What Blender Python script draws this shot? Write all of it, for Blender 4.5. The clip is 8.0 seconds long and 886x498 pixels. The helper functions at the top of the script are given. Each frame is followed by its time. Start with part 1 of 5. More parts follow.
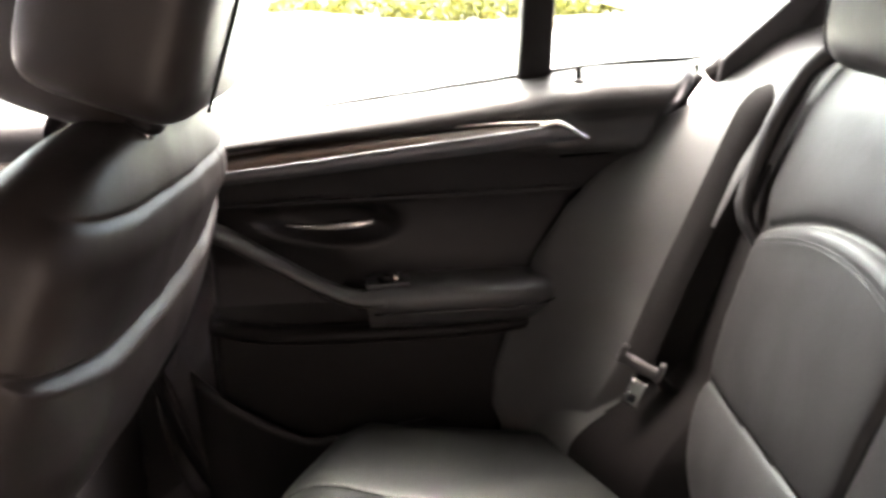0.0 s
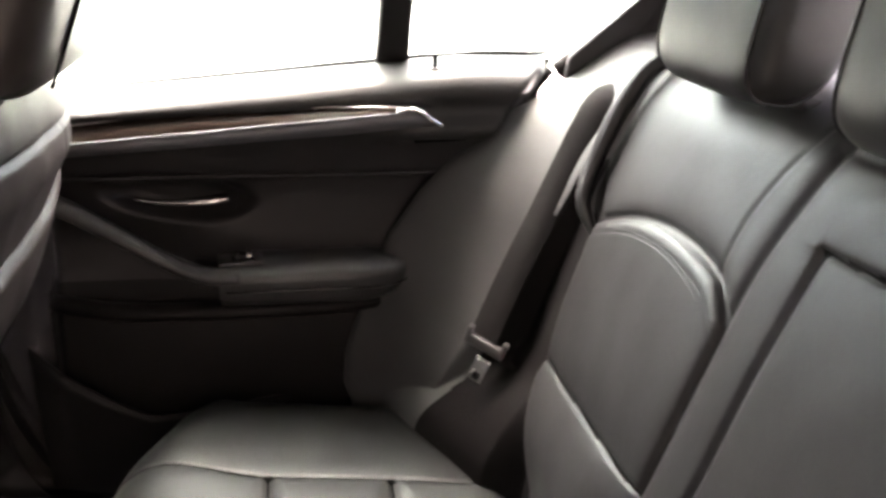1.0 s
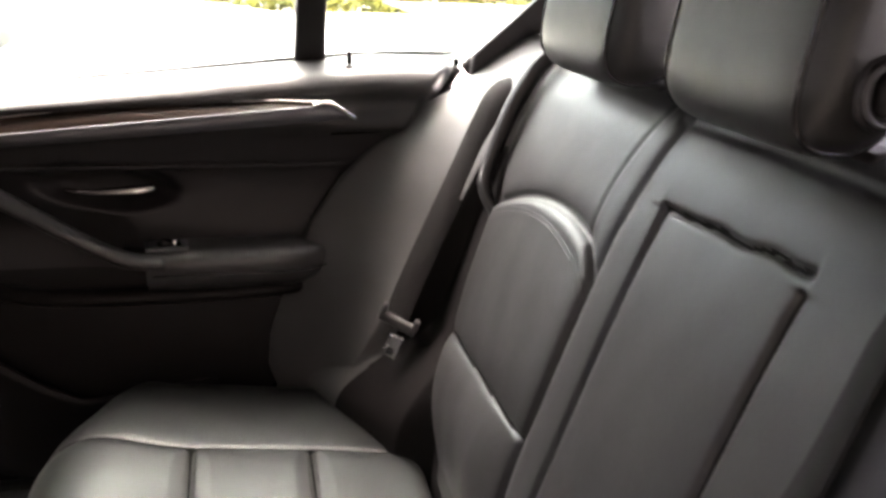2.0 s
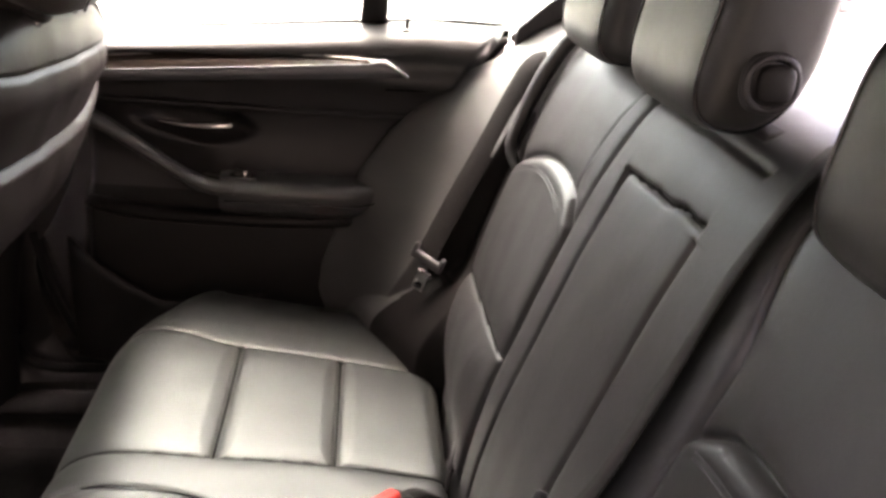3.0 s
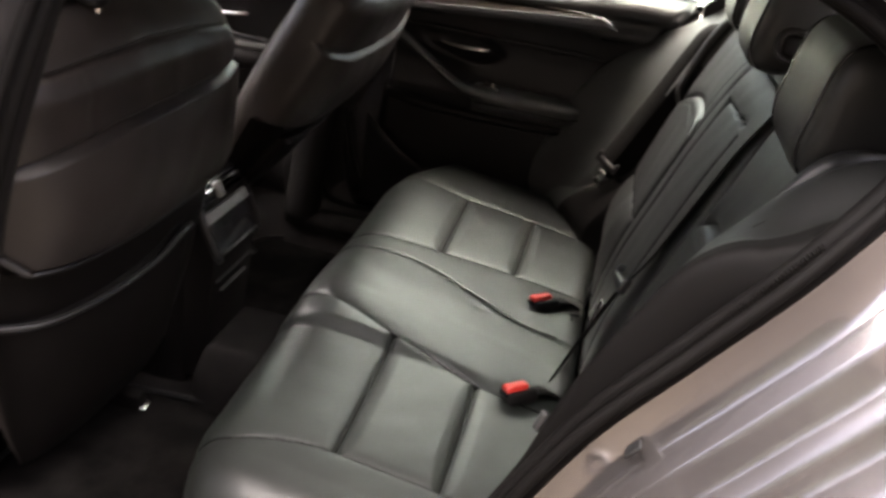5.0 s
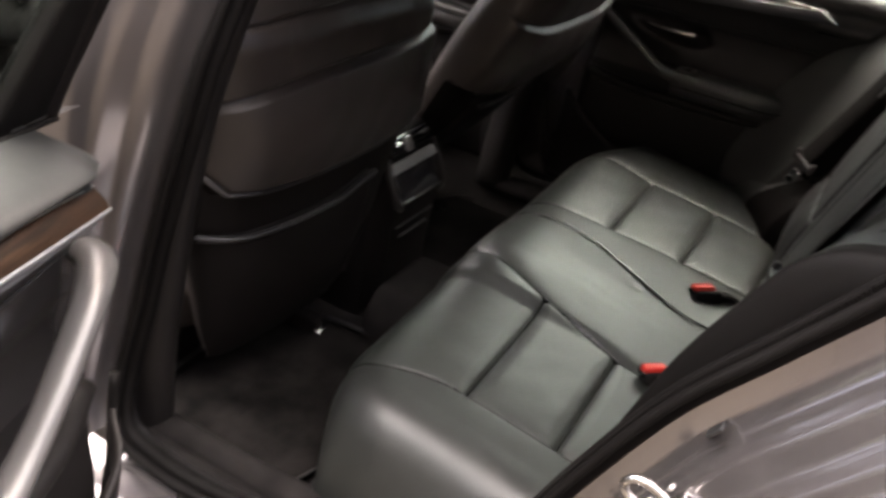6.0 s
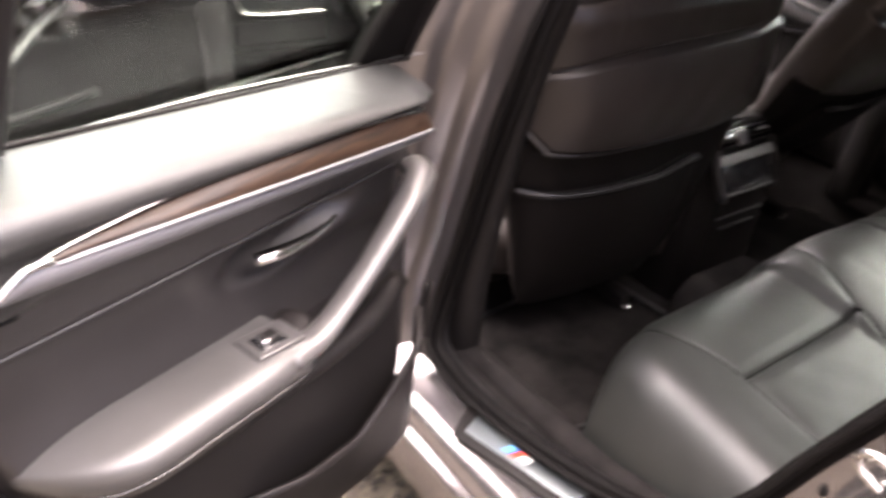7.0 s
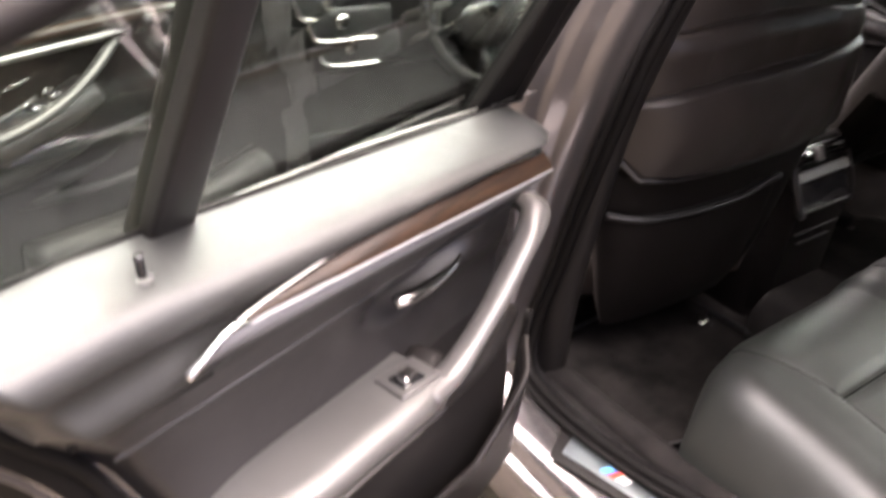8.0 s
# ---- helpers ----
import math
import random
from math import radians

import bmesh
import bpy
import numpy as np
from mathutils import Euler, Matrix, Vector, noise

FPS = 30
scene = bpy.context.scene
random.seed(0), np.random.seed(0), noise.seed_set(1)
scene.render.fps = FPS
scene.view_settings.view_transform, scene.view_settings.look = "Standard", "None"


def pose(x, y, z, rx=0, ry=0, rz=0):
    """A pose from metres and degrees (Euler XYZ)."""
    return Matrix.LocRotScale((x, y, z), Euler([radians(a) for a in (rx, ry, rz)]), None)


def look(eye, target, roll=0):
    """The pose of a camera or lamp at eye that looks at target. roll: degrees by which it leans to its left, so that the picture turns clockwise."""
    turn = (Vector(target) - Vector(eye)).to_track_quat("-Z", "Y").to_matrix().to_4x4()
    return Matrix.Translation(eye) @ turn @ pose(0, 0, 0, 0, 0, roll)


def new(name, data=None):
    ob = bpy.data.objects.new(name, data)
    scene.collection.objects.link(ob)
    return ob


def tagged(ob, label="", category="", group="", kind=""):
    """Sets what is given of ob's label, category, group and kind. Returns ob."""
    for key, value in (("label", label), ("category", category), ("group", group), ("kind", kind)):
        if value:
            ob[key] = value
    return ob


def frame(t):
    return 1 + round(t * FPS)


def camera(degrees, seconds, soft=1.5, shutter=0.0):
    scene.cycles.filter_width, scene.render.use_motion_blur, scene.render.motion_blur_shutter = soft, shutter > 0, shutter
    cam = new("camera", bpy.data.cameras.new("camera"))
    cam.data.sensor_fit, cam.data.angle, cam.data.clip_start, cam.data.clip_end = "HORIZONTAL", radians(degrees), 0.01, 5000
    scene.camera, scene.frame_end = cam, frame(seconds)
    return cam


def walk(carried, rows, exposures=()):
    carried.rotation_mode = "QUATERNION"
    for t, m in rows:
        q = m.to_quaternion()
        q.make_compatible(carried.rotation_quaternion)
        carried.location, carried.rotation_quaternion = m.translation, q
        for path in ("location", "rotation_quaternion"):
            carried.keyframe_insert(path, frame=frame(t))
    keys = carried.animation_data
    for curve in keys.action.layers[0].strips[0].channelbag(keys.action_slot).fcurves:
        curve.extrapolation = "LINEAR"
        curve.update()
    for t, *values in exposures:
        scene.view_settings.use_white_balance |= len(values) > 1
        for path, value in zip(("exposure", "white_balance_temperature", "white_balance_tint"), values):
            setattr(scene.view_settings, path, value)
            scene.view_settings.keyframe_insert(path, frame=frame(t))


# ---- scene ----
cam = camera(55.5, 8.0, soft=3.1, shutter=0.5)
PATH = [
    (0, (0.045, -0.493, 1.274), (0.064, 1.399, 0.624), -3.1),
    (0.5, (0.036, -0.511, 1.299), (0.25, 1.346, 0.588), -0.1),
    (1, (0.053, -0.515, 1.298), (0.398, 1.32, 0.58), 1.8),
    (1.5, (0.061, -0.564, 1.276), (0.518, 1.274, 0.634), 3.2),
    (2, (0.098, -0.632, 1.273), (0.548, 1.201, 0.611), 2.2),
    (2.2, (0.113, -0.668, 1.278), (0.538, 1.166, 0.575), 2.4),
    (3.5, (0.223, -0.934, 1.33), (0.276, 0.914, 0.568), 6.4),
    (4, (0.251, -1.078, 1.364), (0.157, 0.742, 0.539), 6.4),
    (4.2, (0.273, -1.163, 1.381), (0.134, 0.634, 0.513), 6.7),
    (5.3, (0.301, -1.544, 1.411), (-0.092, 0.202, 0.519), 9.7),
    (5.5, (0.326, -1.549, 1.424), (-0.152, 0.148, 0.478), 9.5),
    (6, (0.41, -1.528, 1.434), (-0.332, 0.036, 0.431), 9.7),
    (6.5, (0.524, -1.535, 1.432), (-0.545, -0.202, 0.393), 7.3),
    (7, (0.593, -1.577, 1.428), (-0.773, -0.571, 0.368), 4.2),
    (7.5, (0.605, -1.622, 1.439), (-0.841, -0.857, 0.288), 1.6),
    (8, (0.535, -1.685, 1.481), (-0.873, -0.735, 0.426), 1.7),
]
walk(cam, [(t, look(eye, target, roll)) for t, eye, target, roll in PATH],
     exposures=[(0.0, 4.7, 6900, 22), (1.0, 4.7, 6900, 22), (1.5, 4.6, 6900, 23), (2.0, 4.52, 6900, 24), (3.5, 4.65, 7400, 27), (4.2, 4.45, 7300, 24), (5.5, 2.88, 7000, 15), (6.0, 3.1, 7000, 17), (6.5, 3.3, 7000, 20), (7.0, 3.65, 7000, 24), (7.5, 3.55, 7000, 24), (8.0, 3.6, 7000, 22)])

# ---- daylight: a bright hazy sky ----
world = bpy.data.worlds.new("sky_world")
scene.world = world
world.use_nodes = True
wn = world.node_tree.nodes
sky = wn.new("ShaderNodeTexSky")
sky.sky_type, sky.sun_disc = "NISHITA", False
sky.sun_elevation, sky.sun_rotation = radians(74), radians(-20)
sky.air_density, sky.dust_density, sky.ozone_density = 0.6, 8.0, 0.6
wn["Background"].inputs["Strength"].default_value = 0.12
world.node_tree.links.new(sky.outputs["Color"], wn["Background"].inputs["Color"])
sun = new("sun", bpy.data.lights.new("sun", "SUN"))
sun.data.energy, sun.data.angle, sun.data.color = 3.5, radians(110), (1.0, 0.98, 0.95)
sun.matrix_world = look((-0.5, 1.1, 4.0), (0, 0, 0))


# ---- materials ----
def material(name, base, rough=0.5, metal=0.0, grain=0.0, grain_size=0.002, vary=0.15, vary_size=0.2,
             rough_vary=0.08, coat=0.0, specular=0.5, base2=None):
    """A principled material with tone variation at two scales and a fine relief."""
    m = bpy.data.materials.new(name)
    m.use_nodes = True
    n, l = m.node_tree.nodes, m.node_tree.links
    b = n["Principled BSDF"]
    b.inputs["Metallic"].default_value = metal
    b.inputs["Coat Weight"].default_value = coat
    b.inputs["Specular IOR Level"].default_value = specular
    co = n.new("ShaderNodeTexCoord")
    big = n.new("ShaderNodeTexNoise")
    big.inputs["Scale"].default_value = 1.0 / vary_size
    big.inputs["Detail"].default_value = 5
    fine = n.new("ShaderNodeTexNoise")
    fine.inputs["Scale"].default_value = 0.35 / max(grain_size, 1e-4)
    fine.inputs["Detail"].default_value = 3
    for t in (big, fine):
        l.new(co.outputs["Object"], t.inputs["Vector"])
    ramp = n.new("ShaderNodeValToRGB")
    ramp.color_ramp.elements[0].position, ramp.color_ramp.elements[1].position = 0.3, 0.7
    ramp.color_ramp.elements[0].color = (*[c * (1 - vary) for c in base], 1)
    ramp.color_ramp.elements[1].color = (*[min(1, c * (1 + vary)) for c in (base2 or base)], 1)
    l.new(big.outputs["Fac"], ramp.inputs["Fac"])
    mix = n.new("ShaderNodeMix")
    mix.data_type, mix.blend_type = "RGBA", "MULTIPLY"
    mix.inputs["Factor"].default_value = 0.25
    l.new(ramp.outputs["Color"], mix.inputs["A"])
    l.new(fine.outputs["Color"], mix.inputs["B"])
    l.new(ramp.outputs["Color"], b.inputs["Base Color"]) if grain == 0 else l.new(mix.outputs["Result"], b.inputs["Base Color"])
    rr = n.new("ShaderNodeMapRange")
    rr.inputs["To Min"].default_value, rr.inputs["To Max"].default_value = max(0.02, rough - rough_vary), min(1, rough + rough_vary)
    l.new(big.outputs["Fac"], rr.inputs["Value"])
    l.new(rr.outputs["Result"], b.inputs["Roughness"])
    if grain:
        bump = n.new("ShaderNodeBump")
        bump.inputs["Strength"].default_value = grain
        bump.inputs["Distance"].default_value = grain_size * 0.3
        l.new(fine.outputs["Fac"], bump.inputs["Height"])
        l.new(bump.outputs["Normal"], b.inputs["Normal"])
    return m


def leather_material(name, base, rough=0.42, specular=0.65):
    """Pebbled, softly sheened hide."""
    m = material(name, base, rough, grain=0.0, vary=0.18, vary_size=0.12, rough_vary=0.06)
    n, l = m.node_tree.nodes, m.node_tree.links
    co = n.new("ShaderNodeTexCoord")
    v = n.new("ShaderNodeTexVoronoi")
    v.inputs["Scale"].default_value = 650
    w = n.new("ShaderNodeTexNoise")
    w.inputs["Scale"].default_value, w.inputs["Detail"].default_value = 26, 4
    l.new(co.outputs["Object"], v.inputs["Vector"])
    l.new(co.outputs["Object"], w.inputs["Vector"])
    b1, b2 = n.new("ShaderNodeBump"), n.new("ShaderNodeBump")
    b1.inputs["Strength"].default_value, b1.inputs["Distance"].default_value = 0.35, 0.0004
    b2.inputs["Strength"].default_value, b2.inputs["Distance"].default_value = 0.18, 0.004
    l.new(v.outputs["Distance"], b1.inputs["Height"])
    l.new(w.outputs["Fac"], b2.inputs["Height"])
    l.new(b2.outputs["Normal"], b1.inputs["Normal"])
    l.new(b1.outputs["Normal"], n["Principled BSDF"].inputs["Normal"])
    n["Principled BSDF"].inputs["Specular IOR Level"].default_value = specular
    return m


def wood_material(name):
    """Dark walnut veneer under lacquer, its grain along x."""
    m = material(name, (0.03, 0.014, 0.007), 0.38, specular=0.22)
    n, l = m.node_tree.nodes, m.node_tree.links
    co, mp = n.new("ShaderNodeTexCoord"), n.new("ShaderNodeMapping")
    mp.inputs["Scale"].default_value = (4, 60, 90)
    t = n.new("ShaderNodeTexNoise")
    t.inputs["Scale"].default_value, t.inputs["Detail"].default_value, t.inputs["Distortion"].default_value = 2.2, 7, 0.8
    r = n.new("ShaderNodeValToRGB")
    r.color_ramp.elements[0].position, r.color_ramp.elements[1].position = 0.34, 0.72
    r.color_ramp.elements[0].color, r.color_ramp.elements[1].color = (0.0050, 0.0028, 0.0020, 1), (0.024, 0.0125, 0.0068, 1)
    l.new(co.outputs["Object"], mp.inputs["Vector"])
    l.new(mp.outputs["Vector"], t.inputs["Vector"])
    l.new(t.outputs["Fac"], r.inputs["Fac"])
    l.new(r.outputs["Color"], n["Principled BSDF"].inputs["Base Color"])
    return m


def glass_material(name, tint):
    m = bpy.data.materials.new(name)
    m.use_nodes = True
    b = m.node_tree.nodes["Principled BSDF"]
    b.inputs["Base Color"].default_value = (*tint, 1)
    b.inputs["Roughness"].default_value, b.inputs["IOR"].default_value = 0.0, 1.45
    b.inputs["Transmission Weight"].default_value = 1.0
    return m


def pebble_material():
    """Mixed pebbles: each one of its own tone."""
    m = material("mixed_pebbles", (0.05, 0.042, 0.03), 0.8, grain=0.4, grain_size=0.004)
    n, l = m.node_tree.nodes, m.node_tree.links
    g, r = n.new("ShaderNodeNewGeometry"), n.new("ShaderNodeValToRGB")
    r.color_ramp.elements[0].color, r.color_ramp.elements[1].color = (0.010, 0.009, 0.007, 1), (0.10, 0.084, 0.054, 1)
    e = r.color_ramp.elements.new(0.7)
    e.color = (0.028, 0.023, 0.017, 1)
    l.new(g.outputs["Random Per Island"], r.inputs["Fac"])
    l.new(r.outputs["Color"], n["Principled BSDF"].inputs["Base Color"])
    return m


LEATHER = leather_material("black_leather", (0.0128, 0.0130, 0.0125), 0.42, 0.55)
BOLSTER_LEATHER = leather_material("black_leather_bolster", (0.0125, 0.0140, 0.0125), 0.46, 0.65)
# Much paler copy of the leather: light on the far bolster put into colour.
LIT_LEATHER = leather_material("black_leather_lit_side", (0.056, 0.0565, 0.055), 0.42, 0.75)
CUSHION_LEATHER = leather_material("black_leather_cushion", (0.0135, 0.0162, 0.0138), 0.42, 1.0)
LEATHER_SOFT = leather_material("black_leather_worn_dark", (0.0112, 0.0114, 0.0108), 0.44, 0.50)
SHELL = material("matt_shell_plastic", (0.0075, 0.0064, 0.0061), 0.6, grain=0.3, grain_size=0.0015, specular=0.12)
FRONT_LEATHER = leather_material("black_leather_front", (0.025, 0.0208, 0.0190), 0.36, 0.34)
THREAD = material("dark_seam", (0.006, 0.006, 0.006), 0.9, specular=0.05)
VINYL = leather_material("black_vinyl", (0.0165, 0.0150, 0.0152), 0.42, 0.42)
DOOR_SOFT = leather_material("soft_touch_door_skin", (0.018, 0.0184, 0.0179), 0.42, 0.45)
ARMREST = leather_material("soft_armrest_skin", (0.046, 0.0455, 0.0445), 0.42, 0.6)
DOOR_SKIN = leather_material("dark_door_skin", (0.0185, 0.0172, 0.0176), 0.42, 0.42)
PLASTIC = material("dark_plastic", (0.0115, 0.0103, 0.0101), 0.5, grain=0.3, grain_size=0.0015, specular=0.2)
PLASTIC_GREY = material("grey_plastic", (0.056, 0.0545, 0.054), 0.34, grain=0.2, grain_size=0.001)
PALE_TRIM = material("pale_grey_trim", (0.20, 0.20, 0.20), 0.4, grain=0.2, grain_size=0.001)
TRIM_DARK = material("charcoal_trim", (0.018, 0.018, 0.0185), 0.42, grain=0.2, grain_size=0.001)
GLOSS_BLACK = material("gloss_black_plastic", (0.012, 0.012, 0.013), 0.12)
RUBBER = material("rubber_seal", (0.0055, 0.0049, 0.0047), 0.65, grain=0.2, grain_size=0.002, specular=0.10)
CARPET = material("black_carpet", (0.017, 0.0152, 0.0146), 0.95, grain=1.0, grain_size=0.003, vary=0.35, vary_size=0.05, specular=0.1)
MAT_CARPET = material("floor_mat_velour", (0.0068, 0.0059, 0.0055), 0.95, grain=1.0, grain_size=0.003, vary=0.6, vary_size=0.07, specular=0.1, base2=(0.0115, 0.0100, 0.0094))
WEBBING = material("belt_webbing", (0.0065, 0.0058, 0.0054), 0.7, grain=0.6, grain_size=0.0012, specular=0.16)
CHROME = material("chrome", (0.78, 0.77, 0.75), 0.16, metal=1.0, vary=0.05)
SATIN = material("satin_aluminium", (0.62, 0.60, 0.58), 0.3, metal=1.0, vary=0.06, grain=0.15, grain_size=0.0006)
STRIP = material("brushed_strip", (0.17, 0.172, 0.182), 0.42, metal=0.55, vary=0.05, grain=0.15, grain_size=0.0006)
PLATE = material("brushed_sill_plate", (0.25, 0.285, 0.30), 0.36, metal=0.95, vary=0.08, grain=0.15, grain_size=0.0006)
STEEL = material("bright_steel", (0.62, 0.61, 0.60), 0.25, metal=1.0, vary=0.15, vary_size=0.01)
PAINT = material("grey_metallic_paint", (0.24, 0.224, 0.224), 0.22, metal=0.85, vary=0.06, coat=0.9)
# Darker copy of the body paint: shade on pillar and edge put into colour.
JAMB = material("grey_paint_shaded", (0.15, 0.139, 0.138), 0.32, metal=0.8, vary=0.08, coat=0.5)
WOOD = wood_material("walnut_veneer")
RED = material("red_plastic", (0.62, 0.035, 0.025), 0.4, vary=0.05)
HEADLINER = material("anthracite_headliner_cloth", (0.035, 0.034, 0.033), 0.9, grain=0.6, grain_size=0.002)
GLASS = glass_material("tinted_glass", (0.50, 0.60, 0.54))
CLEAR = glass_material("clear_glass", (0.95, 0.97, 0.96))
TYRE = material("tyre_rubber", (0.02, 0.02, 0.02), 0.8, grain=0.4, grain_size=0.004)
BLUE = material("blue_enamel", (0.02, 0.12, 0.45), 0.3)
LIGHT_BLUE = material("light_blue_enamel", (0.10, 0.38, 0.72), 0.3)
ORANGE = material("red_enamel", (0.65, 0.06, 0.03), 0.3)
WHITE = material("white_print", (0.8, 0.8, 0.78), 0.5, vary=0.03)
GRAVEL = material("damp_brown_gravel", (0.014, 0.0115, 0.0082), 0.9, grain=0.5, grain_size=0.005, vary=0.6, vary_size=0.018, base2=(0.060, 0.050, 0.036))
PEBBLE = pebble_material()
PALE = material("pale_concrete_yard", (0.66, 0.64, 0.60), 0.85, grain=0.6, grain_size=0.01, vary=0.12, vary_size=1.5)
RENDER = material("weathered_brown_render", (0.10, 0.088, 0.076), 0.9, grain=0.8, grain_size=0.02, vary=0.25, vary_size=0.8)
STONE = material("beige_stone_kerb", (0.50, 0.42, 0.30), 0.85, grain=0.6, grain_size=0.01)
LEAF = material("yellow_green_leaf", (0.10, 0.13, 0.02), 0.6, vary=0.5, vary_size=0.3, base2=(0.22, 0.2, 0.03))
FLOWER = material("yellow_petals", (0.62, 0.45, 0.05), 0.6)


# ---- mesh helpers ----
def part(name, bm, mat, parent, label="", smooth=True, angle=None):
    """One mesh object under a thing or under a part, from a bmesh in car coordinates relative to its thing."""
    me = bpy.data.meshes.new(name)
    bm.to_mesh(me)
    bm.free()
    me.materials.append(mat)
    me.polygons.foreach_set("use_smooth", [smooth] * len(me.polygons))
    if angle:
        me.set_sharp_from_angle(angle=radians(angle))
    ob = new(name, me)
    attach(ob, parent)
    if label:
        ob["label"] = label
    return ob


def attach(ob, parent):
    """Parents ob so that its mesh stays in car coordinates."""
    ob.parent = parent
    if parent is not None and parent.parent is None:
        ob.matrix_parent_inverse = parent.matrix_basis.inverted()


def thing(name, label, category, group="", kind="", at=(0, 0, 0), turn=0.0):
    e = tagged(new(name), label, category, group, kind)
    e.matrix_basis = pose(*at, 0, 0, turn)
    return e


def smoothstep(a, b, x):
    t = np.clip((np.asarray(x, float) - a) / (b - a), 0, 1)
    return t * t * (3 - 2 * t)


def curve_points(ctrl, n):
    """n points evenly along a Catmull-Rom curve through the control points."""
    c = np.array(ctrl, float)
    c = np.vstack([2 * c[0] - c[1], c, 2 * c[-1] - c[-2]])
    out = []
    for i in range(1, len(c) - 2):
        t = np.linspace(0, 1, 24, endpoint=False)[:, None]
        p0, p1, p2, p3 = c[i - 1], c[i], c[i + 1], c[i + 2]
        out.append(0.5 * (2 * p1 + (p2 - p0) * t + (2 * p0 - 5 * p1 + 4 * p2 - p3) * t ** 2 + (3 * p1 - p0 - 3 * p2 + p3) * t ** 3))
    out = np.vstack(out + [c[-2][None]])
    d = np.r_[0, np.cumsum(np.linalg.norm(np.diff(out, axis=0), axis=1))]
    s = np.linspace(0, d[-1], n)
    return np.stack([np.interp(s, d, out[:, k]) for k in range(out.shape[1])], 1)


def from_arrays(verts, faces):
    bm = bmesh.new()
    vs = [bm.verts.new(v) for v in verts]
    for f in faces:
        try:
            bm.faces.new([vs[i] for i in f])
        except ValueError:
            pass
    return bm


def grid_bm(pts, close_u=False, close_v=False, flip=False):
    """A bmesh from an array of points of shape (nu, nv, 3)."""
    nu, nv = pts.shape[:2]
    faces = []
    for i in range(nu if close_u else nu - 1):
        for j in range(nv if close_v else nv - 1):
            a, b = i * nv + j, ((i + 1) % nu) * nv + j
            c, d = ((i + 1) % nu) * nv + (j + 1) % nv, i * nv + (j + 1) % nv
            faces.append((a, d, c, b) if flip else (a, b, c, d))
    return from_arrays(pts.reshape(-1, 3), faces)


def tube(ctrl, r, n=24, sides=10, flat=1.0, up=(0, 0, 1), closed=False, caps=True, taper=None):
    """A rounded bar along a curve; flat squeezes it across the up direction."""
    p = curve_points(list(ctrl) + ([ctrl[0]] if closed else []), n)
    if closed:
        p = p[:-1]
    t = np.gradient(p, axis=0) if not closed else np.roll(p, -1, 0) - np.roll(p, 1, 0)
    t /= np.linalg.norm(t, axis=1)[:, None]
    side = np.cross(t, np.array(up, float))
    side /= np.maximum(np.linalg.norm(side, axis=1), 1e-6)[:, None]
    nor = np.cross(side, t)
    a = np.linspace(0, 2 * np.pi, sides, endpoint=False)
    rad = np.full(len(p), r) if taper is None else r * np.interp(np.linspace(0, 1, len(p)), np.linspace(0, 1, len(taper)), taper)
    rings = p[:, None] + rad[:, None, None] * (np.cos(a)[None, :, None] * side[:, None] + flat * np.sin(a)[None, :, None] * nor[:, None])
    bm = grid_bm(rings, close_u=closed, close_v=True)
    if caps and not closed:
        bm.verts.ensure_lookup_table()
        m = len(p)
        bm.faces.new([bm.verts[k] for k in range(sides)])
        bm.faces.new([bm.verts[(m - 1) * sides + k] for k in reversed(range(sides))])
    bmesh.ops.recalc_face_normals(bm, faces=bm.faces)
    return bm


def ribbon(ctrl, across, width, thick, n=30):
    """A flat strap along a curve; across: its width direction."""
    p = curve_points(ctrl, n)
    ac = np.array(across, float)
    ac /= np.linalg.norm(ac)
    t = np.gradient(p, axis=0)
    t /= np.linalg.norm(t, axis=1)[:, None]
    nor = np.cross(t, ac)
    nor /= np.linalg.norm(nor, axis=1)[:, None]
    w = np.array([-0.5, -0.47, 0, 0.47, 0.5, 0.47, 0, -0.47]) * width
    h = np.array([0, 0.5, 0.5, 0.5, 0, -0.5, -0.5, -0.5]) * thick
    bm = grid_bm(p[:, None] + w[None, :, None] * ac + h[None, :, None] * nor[:, None], close_v=True)
    bmesh.ops.recalc_face_normals(bm, faces=bm.faces)
    return bm


def block(size, m=None, bevel=0.006, segments=3):
    """A bevelled box of that size, posed by m."""
    bm = bmesh.new()
    bmesh.ops.create_cube(bm, size=1.0, matrix=Matrix.Diagonal((*size, 1)))
    if bevel:
        bmesh.ops.bevel(bm, geom=bm.edges[:], offset=min(bevel, 0.49 * min(size)), segments=segments, profile=0.5, affect="EDGES")
    if m is not None:
        bmesh.ops.transform(bm, matrix=m, verts=bm.verts)
    return bm


def pillow(size, m=None, e=0.5, nu=40, nv=48, shape=None):
    """A rounded cushion body: a superellipsoid; e near 0 is boxy, 1 an ellipsoid."""
    u = np.linspace(-np.pi / 2, np.pi / 2, nu)[:, None]
    v = np.linspace(0, 2 * np.pi, nv, endpoint=False)[None]
    sp = lambda x, k: np.sign(x) * np.abs(x) ** k
    x = sp(np.cos(u), e) * sp(np.cos(v), e) * size[0] / 2
    y = sp(np.cos(u), e) * sp(np.sin(v), e) * size[1] / 2
    z = sp(np.sin(u), e) * np.ones_like(v) * size[2] / 2
    p = np.stack([x, y, z], 2)
    if shape is not None:
        p = shape(p)
    bm = grid_bm(p, close_v=True)
    bmesh.ops.remove_doubles(bm, verts=bm.verts, dist=1e-5)
    bmesh.ops.recalc_face_normals(bm, faces=bm.faces)
    if m is not None:
        bmesh.ops.transform(bm, matrix=m, verts=bm.verts)
    return bm


